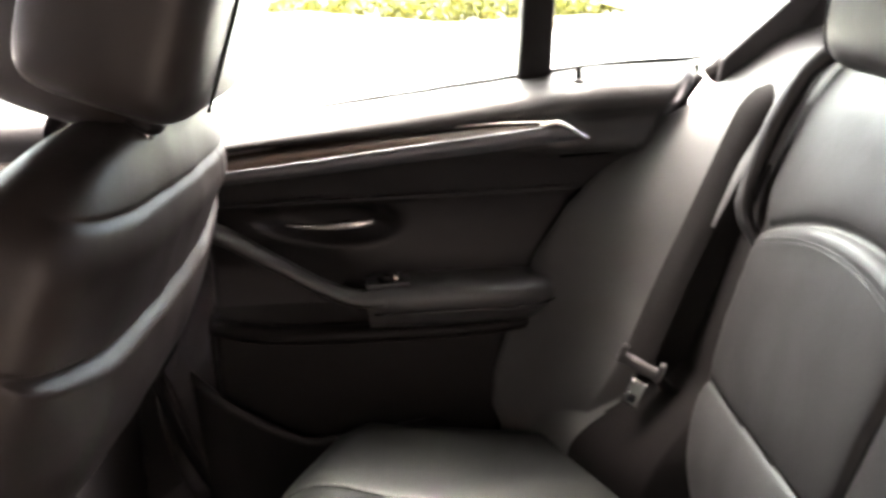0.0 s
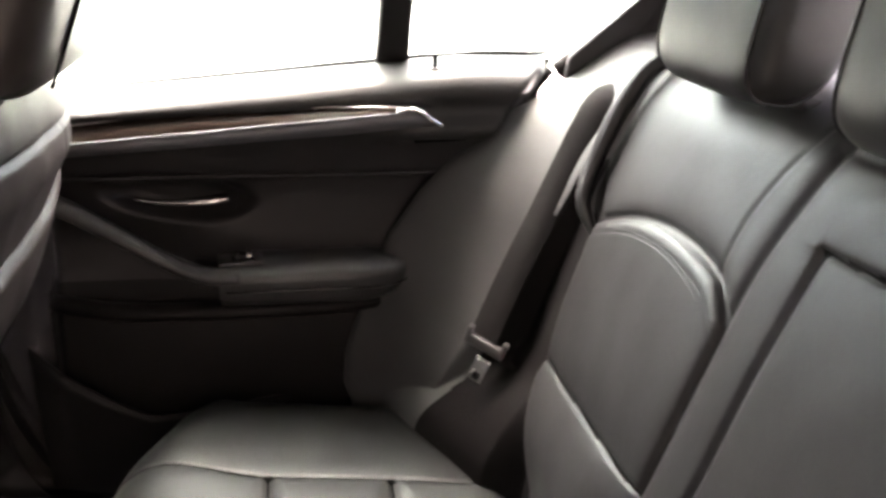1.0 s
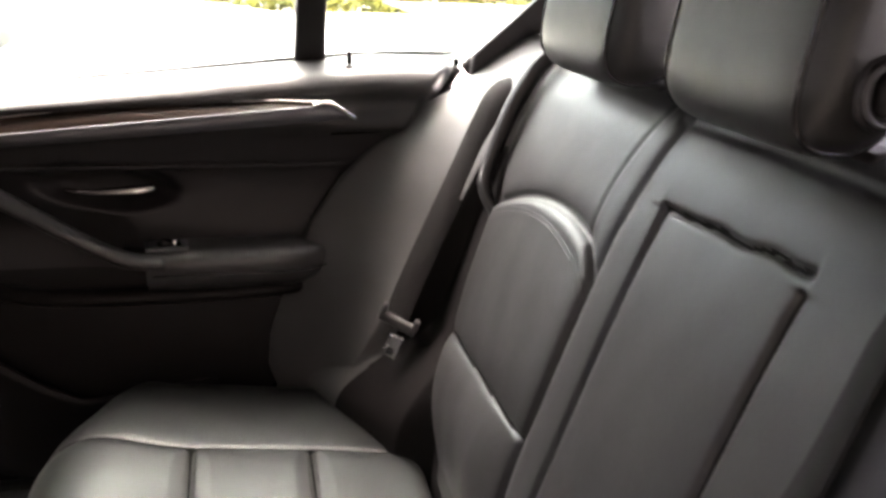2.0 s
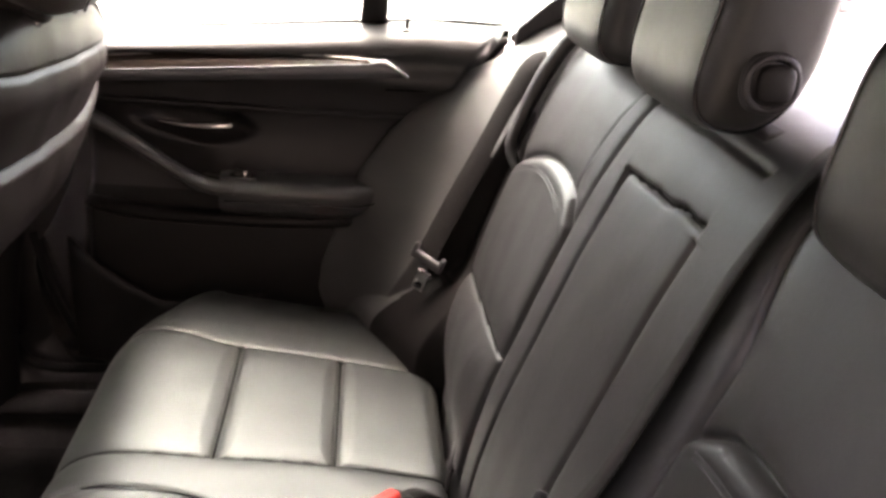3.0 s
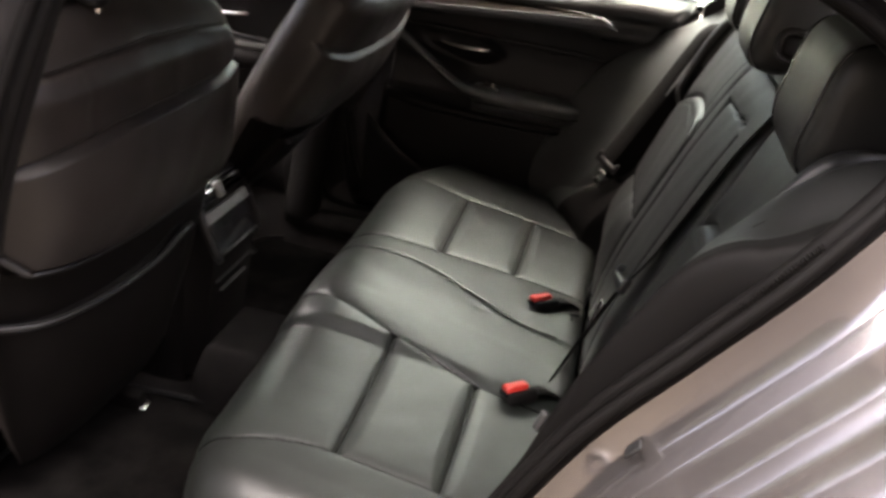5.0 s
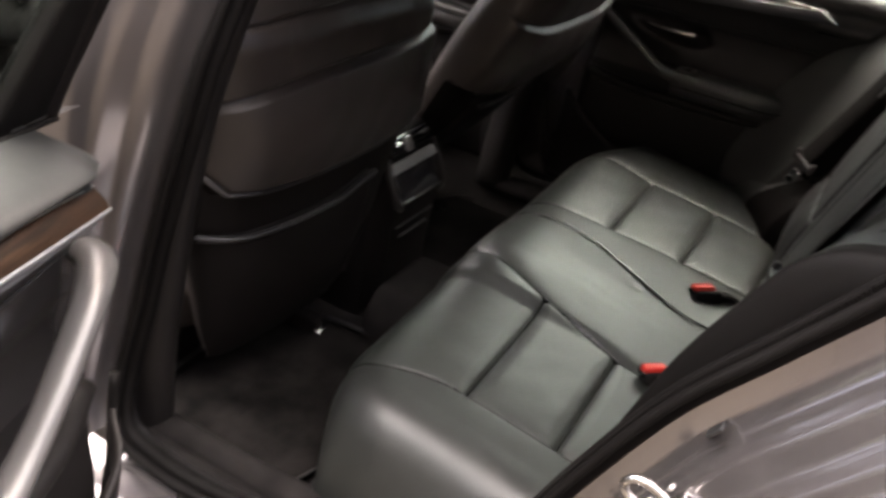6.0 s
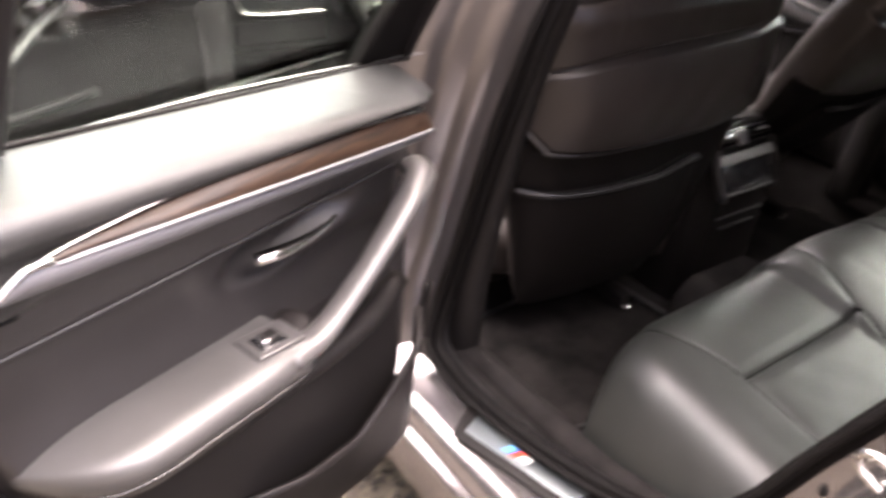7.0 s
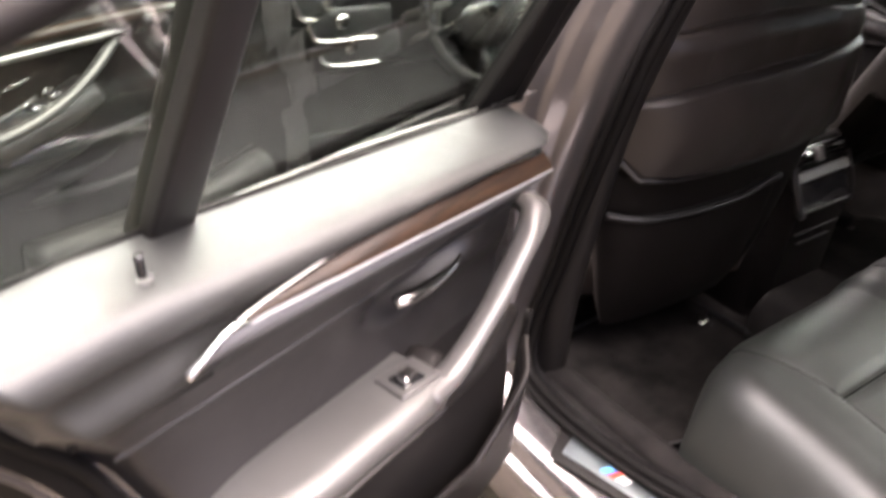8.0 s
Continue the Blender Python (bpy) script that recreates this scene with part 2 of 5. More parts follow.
def slab(poly, to3d, thick, bevel=0.0):
    """A plate: a polygon in two coordinates, mapped by to3d(a, b, depth), of that thickness."""
    bm = bmesh.new()
    lo = [bm.verts.new(to3d(a, b, 0.0)) for a, b in poly]
    hi = [bm.verts.new(to3d(a, b, thick)) for a, b in poly]
    bm.faces.new(lo)
    bm.faces.new(hi[::-1])
    k = len(poly)
    for i in range(k):
        bm.faces.new((lo[i], hi[i], hi[(i + 1) % k], lo[(i + 1) % k]))
    bmesh.ops.recalc_face_normals(bm, faces=bm.faces)
    if bevel:
        bmesh.ops.bevel(bm, geom=bm.edges[:], offset=bevel, segments=2, profile=0.5, affect="EDGES")
    return bm


def upholstery(parent, pts, relief, regions, flip=False):
    """A padded skin: points (nu, nv, 3) pushed out by relief, and cut into panels. regions: (nu-1, nv-1) array of
    indices into a list of (name, material, label)."""
    names, idx = regions
    du, dv = np.gradient(pts, axis=0), np.gradient(pts, axis=1)
    n = np.cross(du, dv) * (-1 if flip else 1)
    n /= np.maximum(np.linalg.norm(n, axis=2), 1e-9)[..., None]
    p = pts + n * relief[..., None]
    nu, nv = p.shape[:2]
    flat = p.reshape(-1, 3)
    nrm = np.cross(np.gradient(p, axis=0), np.gradient(p, axis=1)) * (-1 if flip else 1)
    if np.allclose(p[:, 0], p[:, -1]):
        nrm[:, 0] = nrm[:, -1] = nrm[:, 0] + nrm[:, -1]
    nrm = nrm.reshape(-1, 3)
    nrm /= np.maximum(np.linalg.norm(nrm, axis=1), 1e-12)[:, None]
    for k, (nm, mat, label) in enumerate(names):
        cells = np.argwhere(idx == k)
        if not len(cells):
            continue
        a = cells[:, 0] * nv + cells[:, 1]
        q = np.stack([a, a + nv, a + nv + 1, a + 1], 1)
        if flip:
            q = q[:, ::-1]
        used, inv = np.unique(q, return_inverse=True)
        me = bpy.data.meshes.new(nm)
        me.from_pydata(flat[used].tolist(), [], inv.reshape(-1, 4).tolist())
        me.materials.append(mat)
        me.polygons.foreach_set("use_smooth", [True] * len(me.polygons))
        me.normals_split_custom_set_from_vertices(nrm[used].tolist())
        ob = new(nm, me)
        attach(ob, parent)
        if label:
            ob["label"] = label


def mid(a):
    """Cell centres of a grid of values."""
    return 0.25 * (a[:-1, :-1] + a[1:, :-1] + a[:-1, 1:] + a[1:, 1:])


# ---- ground and surroundings ----
def build_ground():
    n = 90
    a = np.linspace(-1, 1, n)
    g = np.sign(a) * np.abs(a) ** 3
    x, y = np.meshgrid(g * 400, g * 400, indexing="ij")
    near = np.exp(-(x ** 2 + (y + 1.2) ** 2) / 9)
    z = 0.006 * np.sin(x * 9 + 2 * np.sin(y * 7)) * near
    ob = part("ground", grid_bm(np.stack([x, y, z], 2)), GRAVEL, None)
    tagged(ob, "damp brown gravel yard around the parked car", "ground", kind="structure")
    yard = part("pavement", grid_bm(np.stack(np.meshgrid(np.linspace(-40, 40, 30), np.linspace(1.6, 18.6, 12), indexing="ij") + [np.full((30, 12), 0.012)], 2)), PALE, None)
    tagged(yard, "sunlit pale concrete yard beside the car", "pavement", kind="structure")
    rng = np.random.default_rng(4)
    verts, faces = [], []
    for _ in range(5200):
        c = np.array([rng.uniform(-1.6, 0.7), rng.uniform(-2.7, -0.75), 0.003])
        r = rng.uniform(0.003, 0.011) * (1 + (rng.random() < 0.04))
        k = len(verts)
        s = np.array([rng.uniform(0.7, 1.4), rng.uniform(0.7, 1.4), rng.uniform(0.5, 0.9)]) * r
        t = rng.uniform(0, 6.28)
        for d in ((1, 0, 0), (0, 1, 0), (-1, 0, 0), (0, -1, 0), (0, 0, 1), (0, 0, -1)):
            q = np.array([d[0] * math.cos(t) - d[1] * math.sin(t), d[0] * math.sin(t) + d[1] * math.cos(t), d[2]]) * s + c
            verts.append(q)
        faces += [(k + i, k + (i + 1) % 4, k + 4) for i in range(4)] + [(k + (i + 1) % 4, k + i, k + 5) for i in range(4)]
    me = bpy.data.meshes.new("gravel")
    me.from_pydata([v.tolist() for v in verts], [], faces)
    me.materials.append(PEBBLE)
    tagged(new("gravel", me), "loose brown pebbles on the ground", "gravel", kind="stuff")
    kerb = thing("kerb", "low beige stone kerb in front of the flower bed", "kerb", kind="structure", at=(0, 18.7, 0))
    for i in range(24):
        part("stone", block((0.98, 0.22, 0.30), pose(-12 + i, 18.7, 0.13), 0.02), STONE, kerb)
    rng = np.random.default_rng(8)
    for b in range(14):
        cx = -11.5 + b * 1.7
        bush = thing("bush", "yellow-green leafy bush in the bed behind the kerb", "bush", group="bushes behind the kerb", at=(cx, 20.0, 0))
        for name, mat, count, size in (("leaves", LEAF, 520, 0.11), ("blossom", FLOWER, 60 + 30 * (b % 3), 0.07)):
            bm = bmesh.new()
            for _ in range(count):
                d = rng.normal(size=3)
                d /= np.linalg.norm(d)
                c = Vector((cx + 0.95 * d[0] * rng.uniform(0.6, 1.05), 20.0 + 0.8 * d[1] * rng.uniform(0.6, 1.05), 0.55 + 0.55 * d[2] * rng.uniform(0.6, 1.1)))
                m = Matrix.Translation(c) @ Euler(rng.uniform(0, 6.28, 3)).to_matrix().to_4x4()
                q = [bm.verts.new(m @ Vector(v)) for v in ((-size, 0, 0), (0, -size * 0.5, 0.02), (size, 0, 0), (0, size * 0.5, 0.02))]
                bm.faces.new(q)
            part(name, bm, mat, bush, smooth=False)
        part("stems", tube([(cx, 20, -0.02), (cx + 0.05, 20, 0.3), (cx, 20.02, 0.7)], 0.03, n=8, sides=6), WOOD, bush)


build_ground()
# Unseen wall, added to block low sky light on the open side.
wall = part("shade_wall", block((40, 0.3, 4.6), pose(-1.0, -5.0, 2.3), 0.02), RENDER, None)
tagged(wall, "unseen brown rendered wall added to shade the open side", "wall", kind="structure")

# ---- rear bench ----


def build_bench():
    bench = thing("rear_bench", "black leather rear seat bench with quilted pads and folding centre armrest", "car seat", at=(0.15, 0, 0.24))
    # cushion
    ns, ny = 340, 520
    prof = curve_points([(0.342, 0.40), (0.347, 0.465), (0.342, 0.487), (0.325, 0.500), (0.27, 0.508), (0.175, 0.523), (0.0, 0.545), (-0.10, 0.556), (-0.165, 0.548),
                         (-0.206, 0.517), (-0.224, 0.465), (-0.218, 0.40), (-0.190, 0.33), (-0.165, 0.26)], ns)
    y = np.linspace(-0.700, 0.742, ny)
    X = np.repeat(prof[:, :1], ny, 1)
    Z = np.repeat(prof[:, 1:], ny, 1)
    Y = np.repeat(y[None], ns, 0)
    ay = np.abs(Y)
    front = smoothstep(-0.02, -0.18, X)
    x0 = X.copy()
    X = X + front * 0.085 * smoothstep(0.46, 0.735, ay) ** 1.3
    edge = np.where(Y > 0, np.clip((ay - 0.655) / 0.087, 0, 1), np.clip((ay - 0.565) / 0.135, 0, 1))
    Z = np.maximum(Z, 0.30)
    Z = Z - 0.30 * (1 - np.sqrt(np.clip(1 - edge ** 2.5, 0, 1))) * np.clip((Z - 0.24) / 0.3, 0, 1)
    Z = Z + 0.016 * np.exp(-(Y / 0.16) ** 2) * smoothstep(0.35, -0.1, x0) * (Z > 0.5)
    Z = Z + 0.013 * smoothstep(-0.212, -0.178, Y) * smoothstep(0.10, -0.12, Y) * smoothstep(0.33, -0.05, x0) * (Z > 0.5)
    Z = Z + 0.062 * np.clip(Y, -0.55, 0.55) * smoothstep(0.30, 0.50, Z)
    pts = np.stack([X, Y, Z], 2)
    yin = np.where(Y > 0, 0.183 + 0.028 * smoothstep(-0.15, 0.25, x0), np.interp(x0, [-0.2, -0.14, 0.0, 0.18, 0.3], [0.108, 0.122, 0.172, 0.212, 0.214]))
    yout = 0.522 - 0.034 * smoothstep(-0.17, 0.0, x0)
    low = (Z < 0.46) & (x0 < 0.1)
    dsplit = np.abs(Y - (0.105 - 0.085 * smoothstep(-0.05, 0.24, x0)))
    in_pad = (ay > yin) & (ay < yout)
    d = np.minimum(np.abs(ay - yin), np.abs(ay - yout))
    d1 = np.where(in_pad, np.minimum(np.abs(x0 - 0.005), np.abs(x0 - 0.178)), 9.0)
    d1 = np.where(low, 9.0, d1)
    relief = np.minimum(0.004 * (1 - np.exp(-d / 0.016)), 0.013 * (1 - np.exp(-d1 / 0.026)) - 0.0045)
    relief -= 0.0012 * np.exp(-(d / 0.0035) ** 2) + 0.005 * np.exp(-(d1 / 0.0042) ** 2)
    relief -= 0.004 * np.exp(-(dsplit / 0.005) ** 2)
    relief -= 0.0008 * np.exp(-((Y + 0.07) / 0.014) ** 2) * smoothstep(-0.2, 0.0, x0)
    relief -= 0.004 * np.exp(-((x0 - 0.13) ** 2 + (Y - 0.02) ** 2) / 0.00016)
    # gentle creasing of used hide
    relief += 0.0004 * np.sin(22 * x0 + 9 * np.sin(8 * Y)) * np.sin(17 * Y + 3 * np.cos(13 * x0))
    xm, ym, am = mid(x0), mid(Y), np.abs(mid(Y))
    idx = np.full(xm.shape, 0)
    pad = (am > mid(yin)) & (am < mid(yout))
    row = np.where(xm > 0.178, 2, np.where(xm > 0.005, 1, 0))
    idx[pad] = (1 + row + 3 * (ym > 0))[pad]
    idx[am >= mid(yout)] = np.where(ym > 0, 8, 7)[am >= mid(yout)]
    dmid, d1mid = mid(d), mid(d1)
    line = dmid < 0.0021
    inner = am < 0.35
    side = ym > 0
    idx[line] = np.where(inner, np.where(side, 9, 10), np.where(side, 11, 12))[line]
    cross = pad & (d1mid < 0.0022) & ~line
    idx[cross] = np.where(xm > 0.09, np.where(side, 13, 14), np.where(side, 15, 16))[cross]
    names = [("centre_cushion", CUSHION_LEATHER, "plain centre section with a raised crown")] + [("seat_pad", CUSHION_LEATHER, "")] * 6 + [("cushion_bolster", BOLSTER_LEATHER, "")] * 2 + [("seam", THREAD, "")] * 8
    upholstery(bench, pts, relief, (names, idx), flip=True)
    # Added block: stops daylight in the rear gap and keeps it black.
    part("gap_filler", block((0.10, 1.36, 0.26), pose(0.425, 0, 0.41), 0.01), CARPET, bench, "dark block added to close the gap behind the cushion")
    part("cushion_base", block((0.42, 1.22, 0.20), pose(0.14, 0, 0.35), 0.05), CARPET, bench)
    # piping along the split
    part("piping", tube([(0.30, 0.020, 0.5135), (0.24, 0.020, 0.522), (0.18, 0.034, 0.5335), (0.10, 0.062, 0.5475), (0.0, 0.099, 0.5625), (-0.08, 0.105, 0.571), (-0.14, 0.105, 0.571), (-0.20, 0.105, 0.535)], 0.0025, n=40, sides=6), GLOSS_BLACK, bench)
    # backrest
    nt, ny = 340, 520
    prof = curve_points([(0.356, 0.46), (0.360, 0.53), (0.371, 0.62), (0.388, 0.70), (0.416, 0.79), (0.467, 0.94), (0.508, 1.045), (0.535, 1.10),
                         (0.570, 1.135), (0.625, 1.148), (0.70, 1.14), (0.76, 1.12)], nt)
    y = np.linspace(-0.765, 0.765, ny)
    X = np.repeat(prof[:, :1], ny, 1)
    Z = np.repeat(prof[:, 1:], ny, 1)
    Y = np.repeat(y[None], nt, 0)
    ay = np.abs(Y)
    Z0 = np.where(X > 0.57, 1.2, Z)
    vo = np.interp(Z0, [0.52, 0.60, 0.68, 0.76, 0.95, 1.1], [0.622, 0.608, 0.594, 0.585, 0.568, 0.556])
    column = ay.copy()
    Y = Y + np.sign(Y) * (vo - 0.58) * np.clip(1 - np.abs(column - 0.58) / 0.09, 0, 1)
    ay = np.abs(Y)
    Z = Z - np.where(Y > 0, 0.006, 0.060) * smoothstep(0.545, 0.66, ay) * smoothstep(0.98, 1.13, Z0)
    pts = np.stack([X, np.maximum(Y, -0.712 - 0.1 * np.maximum(0, -Y - 0.712)), Z], 2)
    low_down = smoothstep(0.74, 0.50, Z0)
    across = np.clip((ay - vo) / 0.14, 0, 1.2) ** np.where(Y > 0, 1.5, 0.85)
    near_wing = (0.052 + 0.045 * low_down, (0.070 + 0.02 * low_down) * (1 - 0.5 * smoothstep(0.80, 1.12, Z0)))
    levels = [0.50, 0.60, 0.69, 0.77, 0.85, 0.94, 1.03, 1.14]
    far_wing = (np.interp(Z0, levels, [0.120, 0.100, 0.072, 0.048, 0.030, 0.022, 0.016, 0.014]), np.interp(Z0, levels, [0.17, 0.165, 0.150, 0.155, 0.140, 0.098, 0.056, 0.026]))
    step, slope = (np.where(Y > 0, f, n) for f, n in zip(far_wing, near_wing))
    wing = smoothstep(vo - 0.006, vo + 0.012, ay) * step + slope * across
    relief = wing * (1 - 0.35 * smoothstep(0.98, 1.14, Z0)) - np.where(Y > 0, 0.14 * smoothstep(0.715 - 0.025 * smoothstep(0.95, 1.08, Z0), 0.775, ay) ** 2, 0.24 * smoothstep(0.680, 0.75, ay) ** 2)
    relief -= 0.022 * np.exp(-((ay - 0.553) / 0.012) ** 2)
    inner = np.where(Y > 0, 0.165, 0.282)
    arc = np.where(Y > 0, 0.982, 0.968) - 0.034 * ((ay - np.where(Y > 0, 0.30, 0.385)) / 0.17) ** 2 - 1.1 * np.clip(inner + 0.045 - ay, 0, 0.05) ** 1.3
    seat = (ay > inner) & (ay < 0.545)
    d_arc = np.where(seat, np.abs(Z0 - arc) * 0.92, 9)
    pedge = np.interp(Z0, [0.50, 0.60, 0.655, 0.72, 0.81, 0.94, 1.0, 1.04], [0.36, 0.385, 0.430, 0.472, 0.492, 0.500, 0.545, 0.566])
    zh = 0.742 + 0.03 * np.clip(0.30 - ay, -0.1, 0.2)
    d_h = np.where((ay > inner) & (ay < pedge + 0.035), np.abs(Z0 - zh), 9)
    d_v = np.abs(ay - inner + np.where(Y > 0, 0.02, 0.04) * smoothstep(0.98, 1.13, Z0))
    d_s = np.where((Y > 0) & (Z0 > arc), np.abs(ay - 0.212 + 0.03 * smoothstep(1.02, 1.14, Z0)), 9)
    yc = -0.015
    d_c = np.where(Z0 < 1.042, np.abs(np.abs(Y - yc) - 0.110), 9)
    d_ct = np.where(np.abs(Y - yc) < 0.116, np.abs(Z0 - (1.048 + 0.0026 * np.sin(75 * Y + 1) * smoothstep(0.06, -0.06, Y) * smoothstep(-0.13, -0.08, Y) - 0.06 * Y)), 9)
    d_cu = np.where((ay < 0.16), np.abs(Z0 - 1.118 + 0.10 * (Y - yc) ** 2), 9)
    dm = np.minimum.reduce([d_arc, d_v, np.where(ay < 0.6, np.abs(ay - 0.545), 9)])
    relief += 0.008 * (1 - np.exp(-dm / 0.009)) - 0.006 * np.exp(-(dm / 0.0032) ** 2) - 0.0025 * np.exp(-(d_s / 0.003) ** 2)
    relief -= 0.005 * np.exp(-d_h / 0.020) + 0.003 * np.exp(-(d_h / 0.0035) ** 2)
    relief += np.where(seat & (Z0 < zh), 0.014 * np.sin(np.pi * np.clip((zh - Z0) / 0.16, 0, 1)) * smoothstep(0.0, 0.09, ay - inner), 0)
    relief -= 0.003 * np.exp(-(d_cu / 0.004) ** 2) + 0.009 * np.exp(-(d_c / 0.0036) ** 2) + 0.004 * np.exp(-d_c / 0.010) + 0.006 * np.exp(-(d_ct / 0.0028) ** 2) + 0.002 * np.exp(-d_ct / 0.008)
    relief -= np.where(seat & (Z0 < arc), 0.0008 * np.exp(-((arc - Z0 - 0.024) / 0.0022) ** 2), 0)
    panel = (np.abs(Y - yc) < 0.116) & (Z0 < 1.048 - 0.06 * Y)
    relief -= np.where(panel, 0.002 * np.exp(-(1.048 - 0.06 * Y - Z0) / 0.02) * (0.5 + 0.5 * np.sin(70 * Y + 2)), 0)
    relief += np.where(seat & (Z0 < arc), 0.005 * smoothstep(0, 0.014, arc - Z0), 0)
    relief += 0.0005 * np.sin(19 * Z0 + 7 * np.sin(9 * Y)) * np.sin(15 * Y + 3 * np.cos(11 * Z0))
    relief -= 0.02 * smoothstep(0.56, 0.50, Z0)
    relief -= 0.06 * smoothstep(0, 0.030, ay - pedge) * smoothstep(vo + 0.004, vo - 0.026, ay) * smoothstep(1.0, 0.95, Z0)
    foot = np.interp(ay, [0.45, 0.48, 0.60, 0.70, 0.72], [0.0, 0.055, 0.130, 0.182, 0.182]) * smoothstep(0.73, 0.55, Z0)
    relief = np.where((Y > 0) & (ay < 0.72), np.maximum(relief, foot), relief)
    zm, ym, am = mid(Z0), mid(Y), np.abs(mid(Y))
    am_seat = (am > mid(inner)) & (am < 0.545)
    idx = np.where(ym > yc, np.where(zm > 1.0, 14, 0), np.where(zm > 1.0, 15, 13))
    far_side = am > 0.30
    idx[np.abs(ym - yc) < 0.116] = 1
    idx[(np.abs(ym - yc) < 0.116) & (zm > 1.048 - 0.06 * ym)] = 2
    low = am_seat & (zm < mid(arc))
    idx[low] = np.where(ym > 0, 3, 4)[low]
    up = am_seat & (zm >= mid(arc))
    idx[up] = np.where(ym > 0, 5, 6)[up]
    # Shade inside the belt recess is put in as a near-black skin.
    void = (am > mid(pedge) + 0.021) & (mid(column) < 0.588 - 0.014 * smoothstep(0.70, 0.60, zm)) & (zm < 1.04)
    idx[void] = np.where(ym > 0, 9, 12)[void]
    roll = am_seat & (zm < mid(zh)) & ~void
    idx[roll] = np.where(ym > 0, 10, 11)[roll]
    idx[far_side & (idx == 14)] = 5
    idx[far_side & (idx == 15)] = 6
    idx[far_side & (idx == 0)] = 3
    idx[far_side & (idx == 13)] = 4
    # Mirrored bolsters: far one painted lighter, near one darker, for how light falls.
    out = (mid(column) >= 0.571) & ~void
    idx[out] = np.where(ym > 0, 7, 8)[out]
    roll_line = am_seat & (mid(d_h) < 0.0022) & ~void
    idx[roll_line] = np.where(ym > 0, 17, 18)[roll_line]
    idx[((mid(d_c) < 0.0020) & (zm > 0.52)) | (mid(d_ct) < 0.0018)] = 19
    # Outer strip of the near bolster is blackened to stand for its shade.
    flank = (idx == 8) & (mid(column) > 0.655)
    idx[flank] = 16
    names = [("backrest_strip", LEATHER, ""), ("armrest_panel", LEATHER_SOFT, "folding centre armrest with a gathered top edge"), ("centre_top_pad", LEATHER, ""),
             ("lumbar_pad", LEATHER_SOFT, "arched lower back pad with stitched edge"), ("lumbar_pad", LEATHER_SOFT, "arched lower back pad with stitched edge"),
             ("shoulder_pad", LEATHER, ""), ("shoulder_pad", LEATHER, ""), ("side_bolster", LIT_LEATHER, "smooth curved bolster beside the door"), ("side_bolster", LEATHER_SOFT, "smooth curved bolster beside the door"), ("belt_recess", RUBBER, "recess behind the belt, its shade painted black"), ("lower_roll", LEATHER, ""), ("lower_roll", LEATHER, ""), ("belt_recess", RUBBER, "recess behind the belt, its shade painted black"), ("backrest_strip", LEATHER, ""), ("top_strip", LEATHER, ""), ("top_strip", LEATHER, ""), ("bolster_flank", RUBBER, "outer flank of the near bolster, its shade painted black"), ("seam", THREAD, ""), ("seam", THREAD, ""), ("panel_gap", THREAD, "dark gap round the folding armrest")]
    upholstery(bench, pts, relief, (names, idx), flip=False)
    part("back_panel", block((0.05, 1.40, 0.70), pose(0.60, 0, 0.80, 0, 18, 0), 0.02), CARPET, bench)
    for sgn in (1, -1):
        part("edge_roll", tube([(0.600, sgn * 0.515, 1.150), (0.536, sgn * 0.546, 1.138), (0.494, sgn * 0.556, 1.075), (0.460, sgn * 0.556, 0.99), (0.446, sgn * 0.540, 0.945), (0.462, sgn * 0.515, 0.90)], 0.0125, n=50, sides=10, taper=(1, 1, 1.1, 1, 0.9, 0.6)), LEATHER, bench, "round leather edge roll")
    part("seat_gap_roll", tube([(0.388, 0.425, 0.560), (0.382, 0.40, 0.562), (0.384, 0.20, 0.560), (0.388, 0.0, 0.556), (0.388, -0.28, 0.550), (0.392, -0.36, 0.545)], 0.022, n=50, sides=12), LEATHER_SOFT, bench, "padded roll closing the gap under the backrest")
    part("roll_seam", tube([(0.384 + 0.0235 * math.cos(a), 0.165, 0.5595 + 0.0235 * math.sin(a)) for a in np.linspace(0, 2 * np.pi, 12, endpoint=False)], 0.0016, n=40, sides=6, closed=True, up=(0, 1, 0)), GLOSS_BLACK, bench)
    # double stitching along the arches
    for sgn in (1, -1):
        top, mid_y, low_y = (0.982, 0.30, 0.200) if sgn > 0 else (0.968, 0.385, 0.318)
        for off in (0.021, 0.026):
            c = []
            for yy in np.linspace(low_y, 0.475, 16):
                z = top - 0.034 * ((yy - mid_y) / 0.17) ** 2 - off
                c.append((float(np.interp(z, [0.79, 0.94, 1.045], [0.416, 0.467, 0.508])) - 0.0185, sgn * yy, z + 0.006))
            part("stitching", tube(c, 0.0007, n=60, sides=5), TRIM_DARK, bench)
    return bench


LEATHER_HEAD = leather_material("black_leather_headrest", (0.0125, 0.0122, 0.0112), 0.42, 0.5)


